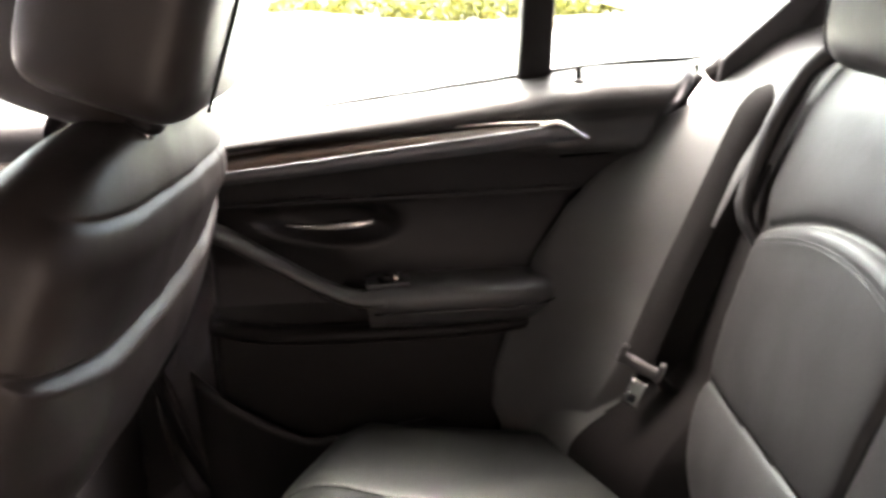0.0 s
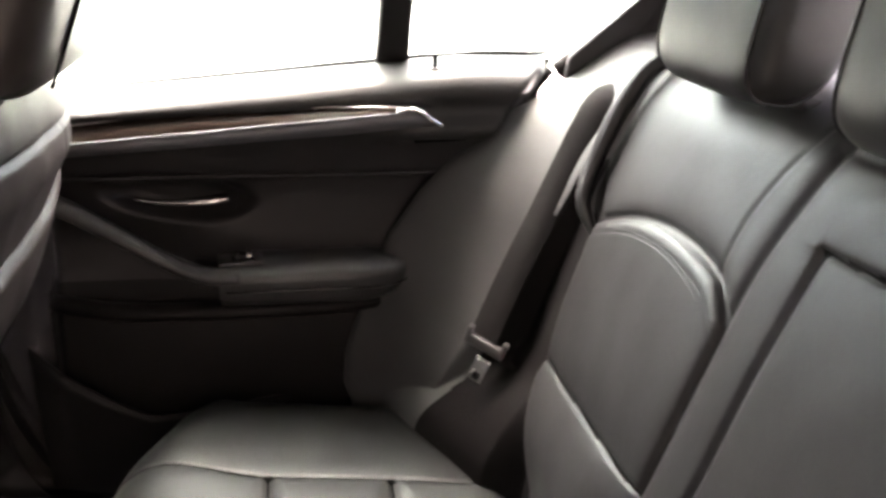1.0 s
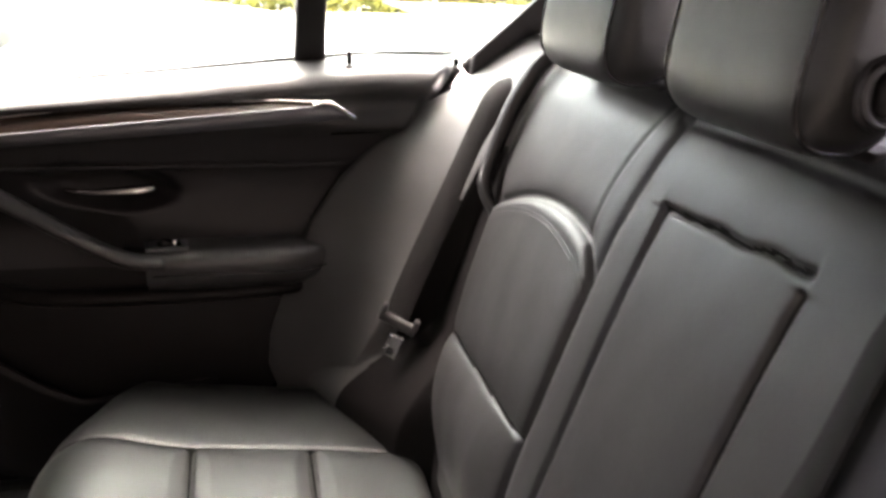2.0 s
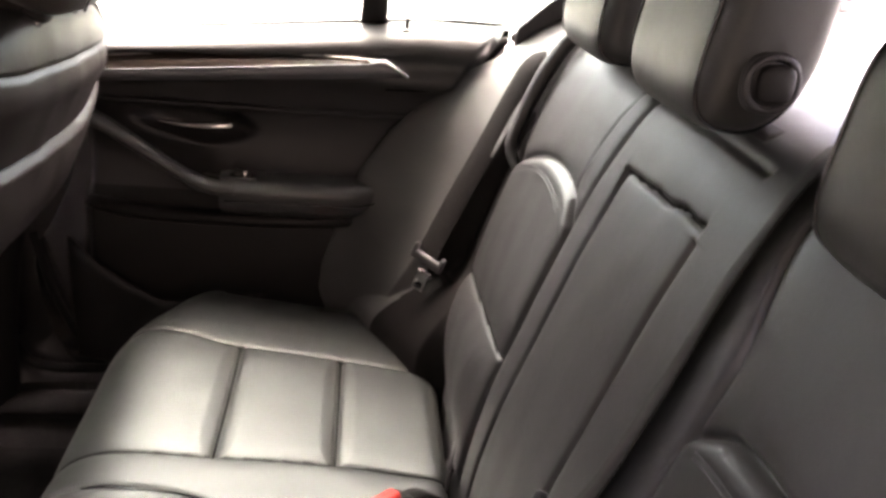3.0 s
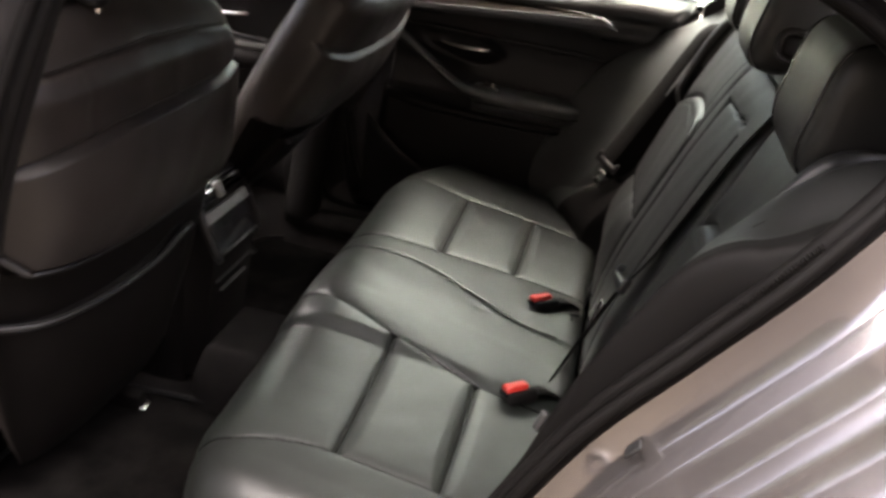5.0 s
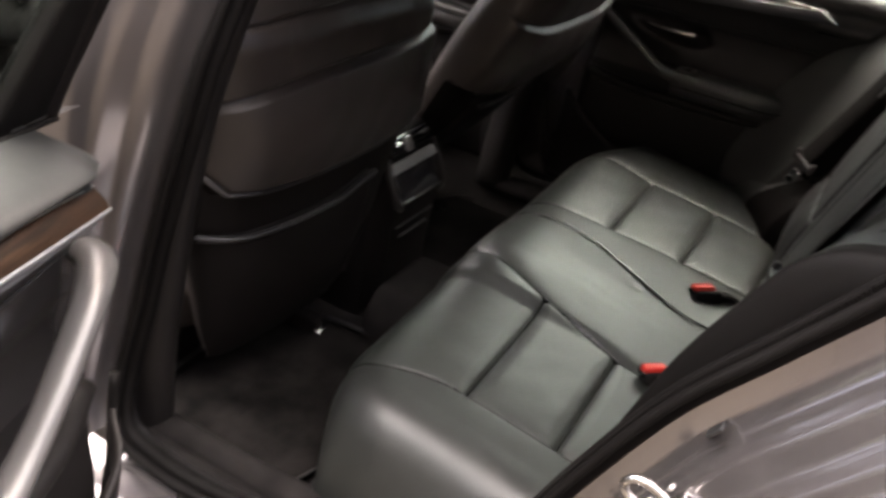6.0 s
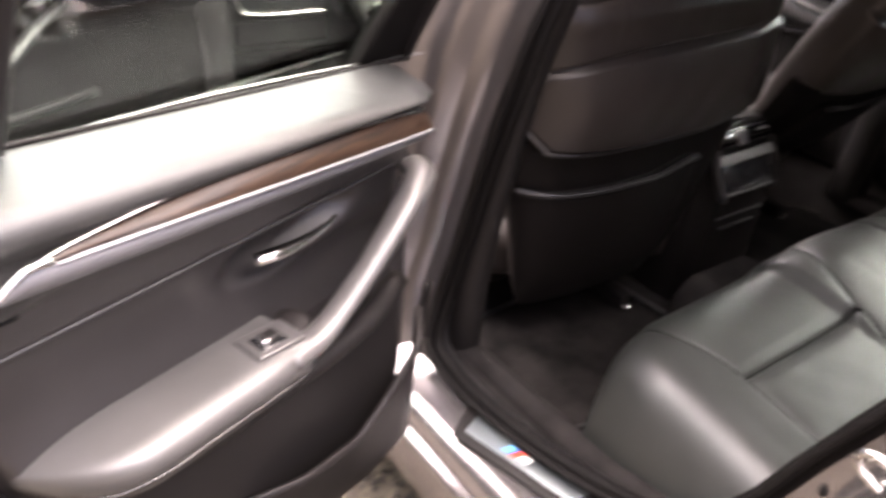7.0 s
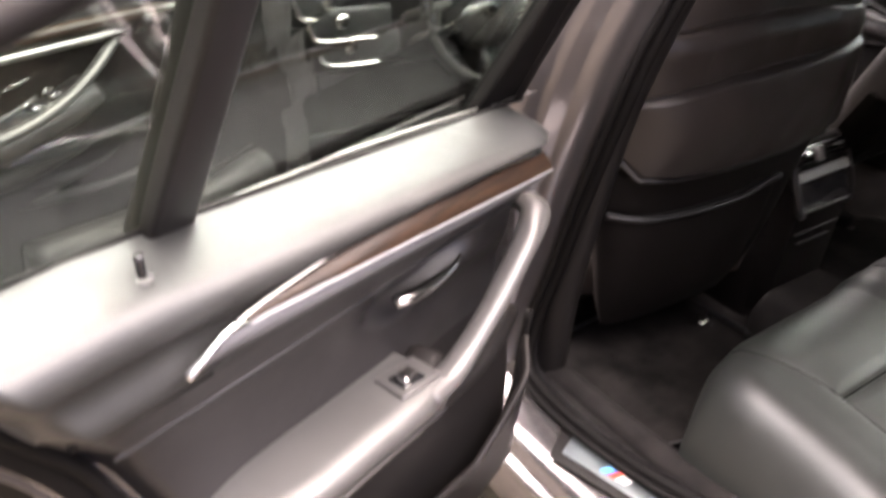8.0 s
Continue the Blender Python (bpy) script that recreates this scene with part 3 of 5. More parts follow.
def headrest(yc, w, label, button=False, drop=0.0, height=0.215):
    h = thing("headrest", label, "headrest", group="rear headrests", at=(0.545, yc, 1.14))
    depth = 0.108
    tilt = pose(0.540 + drop * 0.4, yc, 1.242 - drop, 0, 8, 0)
    sp = lambda v, q: np.sign(v) * np.abs(v) ** q
    def ring(t, k=1.0, n=72):
        """A slice across the width, t from -1 to 1: rounded towards its ends."""
        v = np.linspace(0, 2 * np.pi, n, endpoint=False)
        fall = max(0.0, 1 - abs(t) ** 7) ** 0.40
        zz = k * sp(np.sin(v), 0.66) * height / 2 * (0.35 + 0.65 * fall) * (fall > 0.01)
        xx = k * sp(np.cos(v), 0.80) * depth / 2 * (0.45 + 0.55 * fall) * (fall > 0.01)
        return np.stack([xx - 0.012 * (zz / 0.1) ** 2, np.full(n, t * w / 2), zz], 1)
    ts = np.sin(np.linspace(-np.pi / 2, np.pi / 2, 64))
    edge = 0.80
    for name, lo, hi in (("face", -edge, edge), ("side_panel", -1, -edge), ("side_panel", edge, 1)):
        cut = np.concatenate([[lo], ts[(ts > lo) & (ts < hi)], [hi]])
        bm = grid_bm(np.stack([ring(t) for t in cut]), close_v=True, flip=True)
        bmesh.ops.transform(bm, matrix=tilt, verts=bm.verts)
        part(name, bm, LEATHER_HEAD, h)
    for sgn in (-1, 1):
        p = [tilt @ Vector(q) for q in ring(sgn * (edge + 0.02), 1.008, 48)]
        part("piping", tube(p, 0.0024, n=120, sides=6, closed=True, up=(0, 1, 0)), GLOSS_BLACK, h)
    if button:
        bx, bz, by = 0.536, 1.192, yc - w / 2 - 0.001
        base = part("button_recess", pillow((0.054, 0.054, 0.008), pose(bx, by, bz, 90, 0, 0), 0.8, 16, 36), VINYL, h)
        part("button_ring", tube([(bx + 0.023 * math.cos(t), by - 0.004, bz + 0.023 * math.sin(t)) for t in np.linspace(0, 2 * np.pi, 20, endpoint=False)], 0.0036, n=60, sides=8, closed=True, up=(0, 1, 0)), VINYL, base)
        part("release_button", pillow((0.034, 0.034, 0.020), pose(bx + 0.003, by - 0.003, bz, 90, 0, 0), 0.62, 16, 32), PLASTIC, base, "round grey release button")
    for dy in (-0.07, 0.07):
        part("post", tube([(0.575, yc + dy, 1.10), (0.565, yc + dy, 1.15), (0.56, yc + dy, 1.2)], 0.006, n=8, sides=10), CHROME, h)
    part("guide_plate", block((0.06, 0.20, 0.014), pose(0.585, yc, 1.140, 0, -8, 0), 0.006), PLASTIC, h)
    return h


build_bench()
headrest(-0.008, 0.240, "padded black leather centre headrest with a round side button", True)
headrest(0.333, 0.250, "padded black leather outer headrest on the rear bench")
headrest(-0.396, 0.255, "padded black leather outer headrest on the rear bench", drop=0.060, height=0.175)


# ---- seat belts and buckles ----
def seat_belt(s):
    b = thing("seat_belt", "black woven seat belt stowed against the rear backrest", "seat belt", group="rear seat belts", at=(0.33, s * 0.56, 0.55))
    m = lambda pts: [(x, s * y, z) for x, y, z in pts]
    ac = (0.66, s * -0.70, -0.26)
    part("shoulder_strap", ribbon(m([(0.56, 0.604, 1.085), (0.510, 0.603, 1.090), (0.481, 0.602, 1.072), (0.459, 0.600, 1.03), (0.411, 0.596, 0.92), (0.364, 0.586, 0.82), (0.318, 0.568, 0.722)]), ac, 0.047, 0.0022), WEBBING, b)
    part("lap_strap", ribbon(m([(0.330, 0.562, 0.722), (0.372, 0.552, 0.67), (0.392, 0.53, 0.60), (0.39, 0.50, 0.50)]), ac, 0.046, 0.0022), WEBBING, b)
    guide = part("belt_guide", block((0.064, 0.012, 0.018), pose(0.322, s * 0.562, 0.722, 0, 20, s * -33), 0.005), PLASTIC_GREY, b)
    for q in (-0.029, 0.029):
        part("guide_horn", block((0.009, 0.013, 0.030), pose(0.322, s * 0.562, 0.722, 0, 20, s * -33) @ pose(q, 0, 0.006), 0.004), PLASTIC_GREY, guide)
    tongue = part("tongue", block((0.024, 0.0025, 0.042), pose(0.312, s * 0.550, 0.688, 0, 20, s * -33), 0.001), STEEL, b, "bright steel latch tongue")
    part("tongue_slot", block((0.012, 0.0035, 0.010), pose(0.308, s * 0.5495, 0.678, 0, 20, s * -33), 0.001), GLOSS_BLACK, tongue)
    part("stop_button", pillow((0.006, 0.01, 0.01), pose(0.360, s * 0.545, 0.650), 0.8, 10, 14), TRIM_DARK, b)


seat_belt(1)
seat_belt(-1)


def centre_belt():
    b = thing("centre_seat_belt", "black woven centre belt lying down the backrest", "seat belt", at=(0.36, -0.2, 0.55))
    ac = (0.30, 0.93, -0.1)
    part("shoulder_strap", ribbon([(0.63, -0.195, 1.165), (0.565, -0.200, 1.152), (0.505, -0.212, 1.062), (0.456, -0.222, 0.945), (0.416, -0.222, 0.845), (0.388, -0.212, 0.785)], ac, 0.044, 0.0022), WEBBING, b)
    part("lap_strap", ribbon([(0.385, -0.205, 0.785), (0.358, -0.192, 0.70), (0.33, -0.175, 0.61), (0.31, -0.165, 0.54)], ac, 0.044, 0.0022), WEBBING, b)
    g = part("belt_guide", block((0.014, 0.062, 0.018), pose(0.376, -0.212, 0.785, 0, 22, 12), 0.005), TRIM_DARK, b)
    for q in (-0.027, 0.027):
        part("guide_horn", block((0.014, 0.010, 0.030), pose(0.376, -0.212, 0.785, 0, 22, 12) @ pose(0, q, 0.006), 0.004), TRIM_DARK, g)
    part("tongue", block((0.003, 0.024, 0.040), pose(0.352, -0.195, 0.715, 0, 22, 12), 0.001), STEEL, b)


centre_belt()


def buckle(x, y, z, turn):
    b = thing("belt_buckle", "black belt buckle with a red release button on the cushion", "belt buckle", group="rear belt buckles", at=(x, y, z - 0.02))
    m = pose(x, y, z, -14, -4, turn)
    part("housing", block((0.060, 0.040, 0.026), m @ pose(0.004, 0, -0.012), 0.007), PLASTIC, b)
    part("release_button", block((0.046, 0.024, 0.014), m @ pose(-0.004, 0.0, 0.004), 0.005), RED, b, "red release button")
    part("slot", block((0.004, 0.026, 0.010), m @ pose(-0.0285, 0, -0.004), 0.001), GLOSS_BLACK, b)
    part("stalk", ribbon([tuple(m @ Vector(v)) for v in ((0.035, 0, -0.012), (0.060, 0, -0.016), (0.085, 0, -0.035))], tuple((m.to_3x3() @ Vector((0, 1, 0)))), 0.034, 0.006, 10), WEBBING, b)


buckle(0.252, 0.128, 0.538, 38)
buckle(0.252, -0.205, 0.524, 38)
for xx, yy in ((0.236, 0.108), (0.322, 0.128)):
    t = thing("child_seat_anchor", "small dark slot at the corner of a cushion flap", "anchor", group="anchor slots", at=(xx, yy, 0.512))
    part("slot_bar", block((0.024, 0.004, 0.006), pose(xx + 0.004, yy, 0.5175, 0, 4, 8), 0.0015), GLOSS_BLACK, t)
    part("slot_stem", block((0.005, 0.022, 0.006), pose(xx, yy - 0.012, 0.5170, 0, 4, 8), 0.0015), GLOSS_BLACK, t)
for s in (1, -1):
    t = thing("side_belt_anchor", "grey plastic belt end fitting beside the backrest", "belt anchor", group="belt anchors", at=(0.36, s * 0.24 - 0.03, 0.55))
    part("fitting", block((0.016, 0.024, 0.055), pose(0.356, s * 0.24 - 0.03, 0.56, 0, 12, 0), 0.006), PLASTIC_GREY, t)
    part("webbing_end", ribbon([(0.362, s * 0.24 - 0.03, 0.60), (0.352, s * 0.24 - 0.03, 0.55), (0.344, s * 0.24 - 0.03, 0.50)], (0, 1, 0), 0.03, 0.003, 8), WEBBING, t)


# ---- doors ----
def door_edge_rear(z):
    return np.interp(z, [0.34, 0.40, 0.45, 0.55, 0.75, 0.92, 1.02, 1.12], [-0.16, -0.02, 0.06, 0.166, 0.262, 0.330, 0.395, 0.47])


def door_edge_front(z):
    return np.interp(z, [0.34, 0.40, 0.48, 0.60, 1.12], [-0.24, -0.30, -0.325, -0.335, -0.328])


SHOULDER = [(0.765, 0.355), (0.748, 0.43), (0.742, 0.58), (0.748, 0.72), (0.757, 0.80), (0.757, 0.89), (0.742, 0.95), (0.722, 0.985),
            (0.708, 1.012), (0.712, 1.036), (0.709, 1.046), (0.703, 1.056), (0.705, 1.070), (0.720, 1.085), (0.757, 1.097), (0.792, 1.103)]


def belt(x, z):
    """The window line climbs towards the rear: the rise at a point of the door's top."""
    return np.minimum(0.095 * x - 0.019, 0.010) * smoothstep(1.0, 1.10, z)


def rear_door(s, label):
    """A rear door; s: +1 the car's right, -1 its left. Built closed."""
    d = thing("rear_door", label, "car door", group="rear doors", at=(-0.481, s * 0.924, 0.35))
    M = lambda pts: [(x, s * y, z) for x, y, z in pts]
    P = lambda x, y, z, *r: pose(x, s * y, z, *r)
    B = lambda pts: [(x, s * y, z + float(belt(x, z))) for x, y, z in pts]
    fl = s < 0
    # trimmed inner panel
    nu, nv = 150, 130
    prof = curve_points(SHOULDER, nv)
    u = np.linspace(0, 1, nu)[:, None]
    yb, z = prof[None, :, 0], prof[None, :, 1]
    x = door_edge_front(z) + u * (door_edge_rear(z) - door_edge_front(z))
    zz = np.repeat(z, nu, 0)
    y = np.repeat(yb, nu, 0)
    y = y + (0.035 - 0.020 * smoothstep(1.03, 1.06, zz)) * smoothstep(0.045, 0.0, u * np.ones_like(zz)) + 0.035 * smoothstep(0.955, 1.0, u * np.ones_like(zz))
    y = y - 0.007 * smoothstep(-0.004, 0.004, zz - 0.936) * smoothstep(0.99, 0.95, zz) - 0.006 * smoothstep(0.990, 0.997, zz) * smoothstep(1.03, 1.0, zz) * smoothstep(0.20, 0.25, x)
    cup = np.exp(-(((x + 0.118) / 0.098) ** 2 + ((zz - 0.901 + 0.10 * (x + 0.118)) / 0.034) ** 2) ** 3)
    y = y + 0.032 * cup
    well = np.exp(-(((x + 0.25) / 0.14) ** 4 + ((zz - 0.80) / 0.06) ** 4))
    y = y + 0.018 * well
    pts = np.stack([x, s * y, zz + belt(x, zz)], 2)
    zc = mid(zz)
    idx = np.where(zc > 0.995, 0, np.where(zc > 0.936, 1, np.where(zc > 0.765, 2, 3)))
    upholstery(d, pts, np.zeros_like(zz), ([("top_shoulder", DOOR_SOFT, "soft rounded door shoulder"), ("upper_panel", DOOR_SKIN, ""), ("centre_panel", VINYL, "plain dark centre panel"), ("lower_panel", PLASTIC, "")], idx), flip=not fl)
    part("crease_bead", tube(M([(-0.300, 0.7430, 0.936), (-0.20, 0.7415, 0.936), (-0.05, 0.7415, 0.936), (0.15, 0.7415, 0.936), (0.325, 0.7425, 0.937)]), 0.0028, n=40, sides=6), TRIM_DARK, d, "raised crease line")
    part("shoulder_seam", tube(M([(0.235, 0.713, 0.9925), (0.30, 0.714, 0.9945), (0.368, 0.722, 0.997)]), 0.0022, n=14, sides=6), THREAD, d)
    # veneer and bright strips
    xs = np.linspace(-0.302, 0.225, 60)
    top = np.interp(xs, [-0.44, -0.29, -0.18, -0.09, 0.0, 0.07, 0.14, 0.20, 0.225], [1.004, 1.017, 1.029, 1.036, 1.0415, 1.0435, 1.046, 1.0465, 1.044])
    low = np.interp(xs, [-0.44, -0.24, 0.0, 0.235], [0.984, 1.001, 1.022, 1.0415])
    k = np.linspace(0, 1, 9)
    zz = low[:, None] + (top - low)[:, None] * k[None]
    yy = 0.693 + 0.017 * k[None] * smoothstep(0.23, 0.10, xs)[:, None] - 0.003 * np.sin(np.pi * k)[None]
    part("veneer_strip", grid_bm(np.stack([np.repeat(xs[:, None], 9, 1), s * yy, zz], 2), flip=not fl), WOOD, d, "dark brown walnut veneer strip")
    xs = np.linspace(-0.302, 0.272, 70)
    top = np.interp(xs, [-0.44, -0.24, 0.0, 0.235, 0.272], [0.9835, 1.0005, 1.0215, 1.0455, 1.024])
    low = np.interp(xs, [-0.44, -0.24, 0.0, 0.13, 0.235, 0.272], [0.958, 0.978, 0.998, 1.0075, 1.0175, 1.0215])
    k = np.linspace(0, 1, 8)
    zz = low[:, None] + (top - low)[:, None] * k[None]
    yy = np.interp(zz, [0.95, 0.99, 1.05], [0.730, 0.706, 0.693]) - 0.006 * np.sin(np.pi * np.clip(k * 1.0, 0, 1))[None] - 0.003
    part("bright_strip", grid_bm(np.stack([np.repeat(xs[:, None], 8, 1), s * yy, zz], 2), flip=not fl), STRIP, d, "satin aluminium strip ending in a blade")
    part("blade_tip", tube(M([(0.205, 0.693, 1.0415), (0.218, 0.690, 1.0455), (0.230, 0.689, 1.0465), (0.245, 0.689, 1.039), (0.259, 0.690, 1.030), (0.273, 0.692, 1.021)]), 0.0036, n=20, sides=8), CHROME, d)
    part("chrome_edge", tube(M([(-0.302, 0.711, 1.0165), (-0.18, 0.7105, 1.030), (-0.09, 0.710, 1.037), (0.0, 0.709, 1.043), (0.10, 0.705, 1.047), (0.18, 0.697, 1.0485), (0.217, 0.692, 1.0475)]), 0.0012, n=40, sides=6), SATIN, d)
    part("chrome_edge", tube(M([(-0.302, 0.6925, 0.995), (-0.20, 0.692, 1.0035), (0.0, 0.6915, 1.0215), (0.10, 0.691, 1.0305), (0.205, 0.6905, 1.0395)]), 0.0022, n=40, sides=6), STRIP, d)
    # armrest
    xs = np.linspace(-0.06, 0.256, 48)
    sec = np.array([(0.765, 0.800), (0.73, 0.804), (0.690, 0.805), (0.672, 0.802), (0.664, 0.794), (0.663, 0.783), (0.672, 0.752), (0.695, 0.735), (0.765, 0.728)])
    rows = []
    for xx in xs:
        t = np.clip((xx - 0.14) / 0.116, 0, 1) ** 2.6
        q = sec.copy()
        q[:, 0] = 0.765 - (0.765 - q[:, 0]) * (1 - 0.97 * t) * (1 - 0.05 * smoothstep(0.0, -0.06, xx))
        rows.append([(xx, s * a, 0.784 - 0.002 * t + (b - 0.776) * (1 - 0.80 * t)) for a, b in q])
    bm = grid_bm(np.array(rows), flip=fl)
    bmesh.ops.holes_fill(bm, edges=[e for e in bm.edges if e.is_boundary], sides=12)
    part("armrest", bm, ARMREST, d, "padded dark grey armrest")
    part("armrest_seam", tube(M([(-0.05, 0.663, 0.779), (0.10, 0.663, 0.779), (0.15, 0.664, 0.778), (0.20, 0.678, 0.776), (0.235, 0.712, 0.774)]), 0.0016, n=30, sides=6), GLOSS_BLACK, d)
    part("lower_ledge", tube(M([(-0.315, 0.752, 0.735), (-0.2, 0.722, 0.728), (0.0, 0.715, 0.727), (0.15, 0.724, 0.728), (0.22, 0.748, 0.73)]), 0.018, n=30, sides=10, flat=0.8), PLASTIC, d)
    # grab handle
    part("grab_handle", tube(M([(-0.340, 0.752, 0.912), (-0.318, 0.722, 0.914), (-0.270, 0.702, 0.904), (-0.216, 0.693, 0.874), (-0.171, 0.688, 0.847), (-0.125, 0.686, 0.819), (-0.08, 0.684, 0.800), (-0.03, 0.684, 0.796)]), 0.0185, n=44, sides=14, flat=0.66, taper=(1.2, 1.15, 1.05, 1, 0.95, 0.95, 1.05, 1.15)), PLASTIC_GREY, d, "grey curved pull handle")
    part("handle_root", tube(M([(-0.10, 0.735, 0.790), (-0.05, 0.720, 0.786), (-0.02, 0.72, 0.784)]), 0.028, n=10, sides=12, flat=0.6), PLASTIC, d)
    # window switch
    sw = part("switch_plate", block((0.066, 0.052, 0.006), P(-0.030, 0.710, 0.8135, s * -4, 0, s * 6), 0.003), PLASTIC_GREY, d, "grey window switch plate")
    part("switch_frame", block((0.036, 0.030, 0.004), P(-0.026, 0.708, 0.8160, s * -4, 0, s * 6), 0.002), GLOSS_BLACK, sw)
    part("window_switch", block((0.020, 0.018, 0.010), P(-0.028, 0.708, 0.8195, 0, 14, s * 6), 0.003), PLASTIC, sw)
    part("switch_tip", block((0.009, 0.019, 0.011), P(-0.017, 0.707, 0.8215, 0, 14, s * 6), 0.003), CHROME, sw)
    # release lever
    part("release_lever", tube(M([(-0.182, 0.748, 0.901), (-0.160, 0.741, 0.899), (-0.13, 0.737, 0.898), (-0.09, 0.736, 0.899), (-0.062, 0.738, 0.901), (-0.045, 0.742, 0.902)]), 0.0104, n=28, sides=10, flat=0.8, taper=(0.25, 0.5, 0.7, 0.85, 1, 0.95)), CHROME, d, "chrome release lever in a recessed cup")
    # map pocket
    xs, ks = np.linspace(-0.36, 0.09, 40), np.linspace(0, 1, 10)
    rows = []
    for xx in xs:
        t = smoothstep(0.09, -0.10, xx) * smoothstep(-0.39, -0.30, xx)
        zt = np.interp(xx, [-0.43, -0.323, -0.243, -0.182, -0.024, 0.09], [0.70, 0.650, 0.588, 0.553, 0.560, 0.55])
        zb = np.interp(xx, [-0.43, -0.38, -0.25, -0.05, 0.09], [0.48, 0.40, 0.372, 0.40, 0.47])
        rows.append([(xx, s * (0.752 - 0.052 * t * k ** 0.6), zb + (zt - zb) * k) for k in ks] + [(xx, s * (0.752 - 0.052 * t + 0.010), zt - 0.003), (xx, s * (0.752 - 0.045 * t + 0.012), zt - 0.05)])
    part("map_pocket", grid_bm(np.array(rows), flip=not fl), PLASTIC, d)
    # lock pin
    part("lock_pin", tube(B([(0.268, 0.738, 1.080), (0.268, 0.739, 1.095), (0.268, 0.740, 1.1135)]), 0.0042, n=8, sides=10), GLOSS_BLACK, d)
    part("pin_collar", pillow((0.017, 0.017, 0.006), P(0.268, 0.738, 1.097), 0.8, 10, 18), PLASTIC_GREY, d)
    # shell behind the trim, with its jamb edge
    zs = np.concatenate([np.linspace(0.36, 0.45, 5), np.linspace(0.5, 1.055, 16)])
    out = [(float(door_edge_front(z)) - (0.115 if s > 0 else 0.055), z - 0.02 * (z < 0.40)) for z in zs] + [(float(door_edge_rear(z)) + 0.05 * smoothstep(0.3, 0.5, z), z - 0.015 * (z < 0.45)) for z in zs[::-1]]
    shell = [(a, min(b, 0.99)) for a, b in out if b < 1.0]
    part("door_shell", slab(shell, lambda a, b, t: (a, s * (0.79 + t), b), 0.09, 0.012), PAINT, d, "painted steel door shell", angle=40)
    skin = [(a + (0.075 if a > 0 else -0.006), b) for a, b in shell]
    part("outer_skin", slab(skin, lambda a, b, t: (a, s * (0.886 + t + 0.02 * math.sin(max(0, (b - 0.3)) * 3.2)), b), 0.012, 0.003), PAINT, d, "grey metallic outer door skin", angle=40)
    xs = np.linspace(-0.44, 0.47, 24)
    part("waist_moulding", grid_bm(np.array([[(x, s * y, z + float(belt(x, z))) for y, z in ((0.806, 1.094), (0.818, 1.088), (0.868, 1.03), (0.900, 0.99), (0.912, 0.975))] for x in xs]), flip=fl), SHELL, d, "black moulding below the window")
    zs2 = np.linspace(1.03, 0.42, 40)
    for name, mat, sec in (("edge_groove", RUBBER, ((0.050, 0.806), (0.064, 0.822), (0.078, 0.838))), ("edge_band", TRIM_DARK, ((0.076, 0.836), (0.084, 0.842), (0.094, 0.852))), ("edge_rim", RUBBER, ((0.093, 0.851), (0.108, 0.872), (0.122, 0.892), (0.128, 0.899)))):
        part(name, grid_bm(np.array([[(float(door_edge_rear(z)) + a * (0.55 + 0.45 * float(smoothstep(0.42, 0.60, z))), s * y, z - 0.02 * (z < 0.5)) for a, y in sec] for z in zs2]), flip=not fl), mat, d)
    part("door_seal", tube(M([(float(door_edge_rear(z)) + 0.012, 0.778, z) for z in np.linspace(1.09, 0.46, 12)] + [(-0.02, 0.778, 0.385), (-0.2, 0.78, 0.35), (-0.33, 0.78, 0.385), (-0.40, 0.78, 0.50), (-0.44, 0.785, 0.65)]), 0.008, n=90, sides=8), RUBBER, d)
    part("edge_seal", ribbon(M([(float(door_edge_rear(z)) + 0.023, 0.790, z) for z in np.linspace(1.05, 0.44, 14)] + [(-0.06, 0.786, 0.362), (-0.22, 0.786, 0.345)]), (0.8, 0, -0.6), 0.036, 0.008, 60), RUBBER, d)
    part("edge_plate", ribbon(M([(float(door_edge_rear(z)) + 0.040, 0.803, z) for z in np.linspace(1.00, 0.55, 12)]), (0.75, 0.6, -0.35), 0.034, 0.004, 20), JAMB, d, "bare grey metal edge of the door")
    lm = P(0.322, 0.803, 0.808, 0, 24, 0)
    q = lambda x, y, z: lm @ pose(x, s * y, z)
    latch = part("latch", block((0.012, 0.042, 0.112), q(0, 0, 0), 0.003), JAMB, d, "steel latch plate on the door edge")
    part("latch_mouth", block((0.020, 0.030, 0.034), q(-0.006, -0.012, 0.004), 0.003), GLOSS_BLACK, latch)
    for dx, dz, sx, sz in ((-0.019, 0.004, 0.006, 0.044), (0.007, 0.004, 0.006, 0.044), (-0.006, 0.025, 0.032, 0.006)):
        part("mouth_rim", block((sx, 0.030, sz), q(dx, -0.014, dz), 0.002), STEEL, latch)
    part("latch_claw", tube([tuple(q(*v).translation) for v in ((-0.016, -0.030, -0.006), (-0.006, -0.032, -0.016), (0.006, -0.030, -0.012), (0.008, -0.026, 0.0))], 0.0055, n=14, sides=8), STEEL, latch)
    part("latch_screw", pillow((0.016, 0.010, 0.016), q(-0.006, -0.026, -0.040), 0.8, 8, 14), GLOSS_BLACK, latch, "dark screw socket")
    part("screw_rim", tube([tuple(q(-0.006 + 0.010 * math.cos(t), -0.027, -0.040 + 0.010 * math.sin(t)).translation) for t in np.linspace(0, 2 * np.pi, 14, endpoint=False)], 0.0025, n=24, sides=6, closed=True, up=(0, 1, 0)), STEEL, latch)
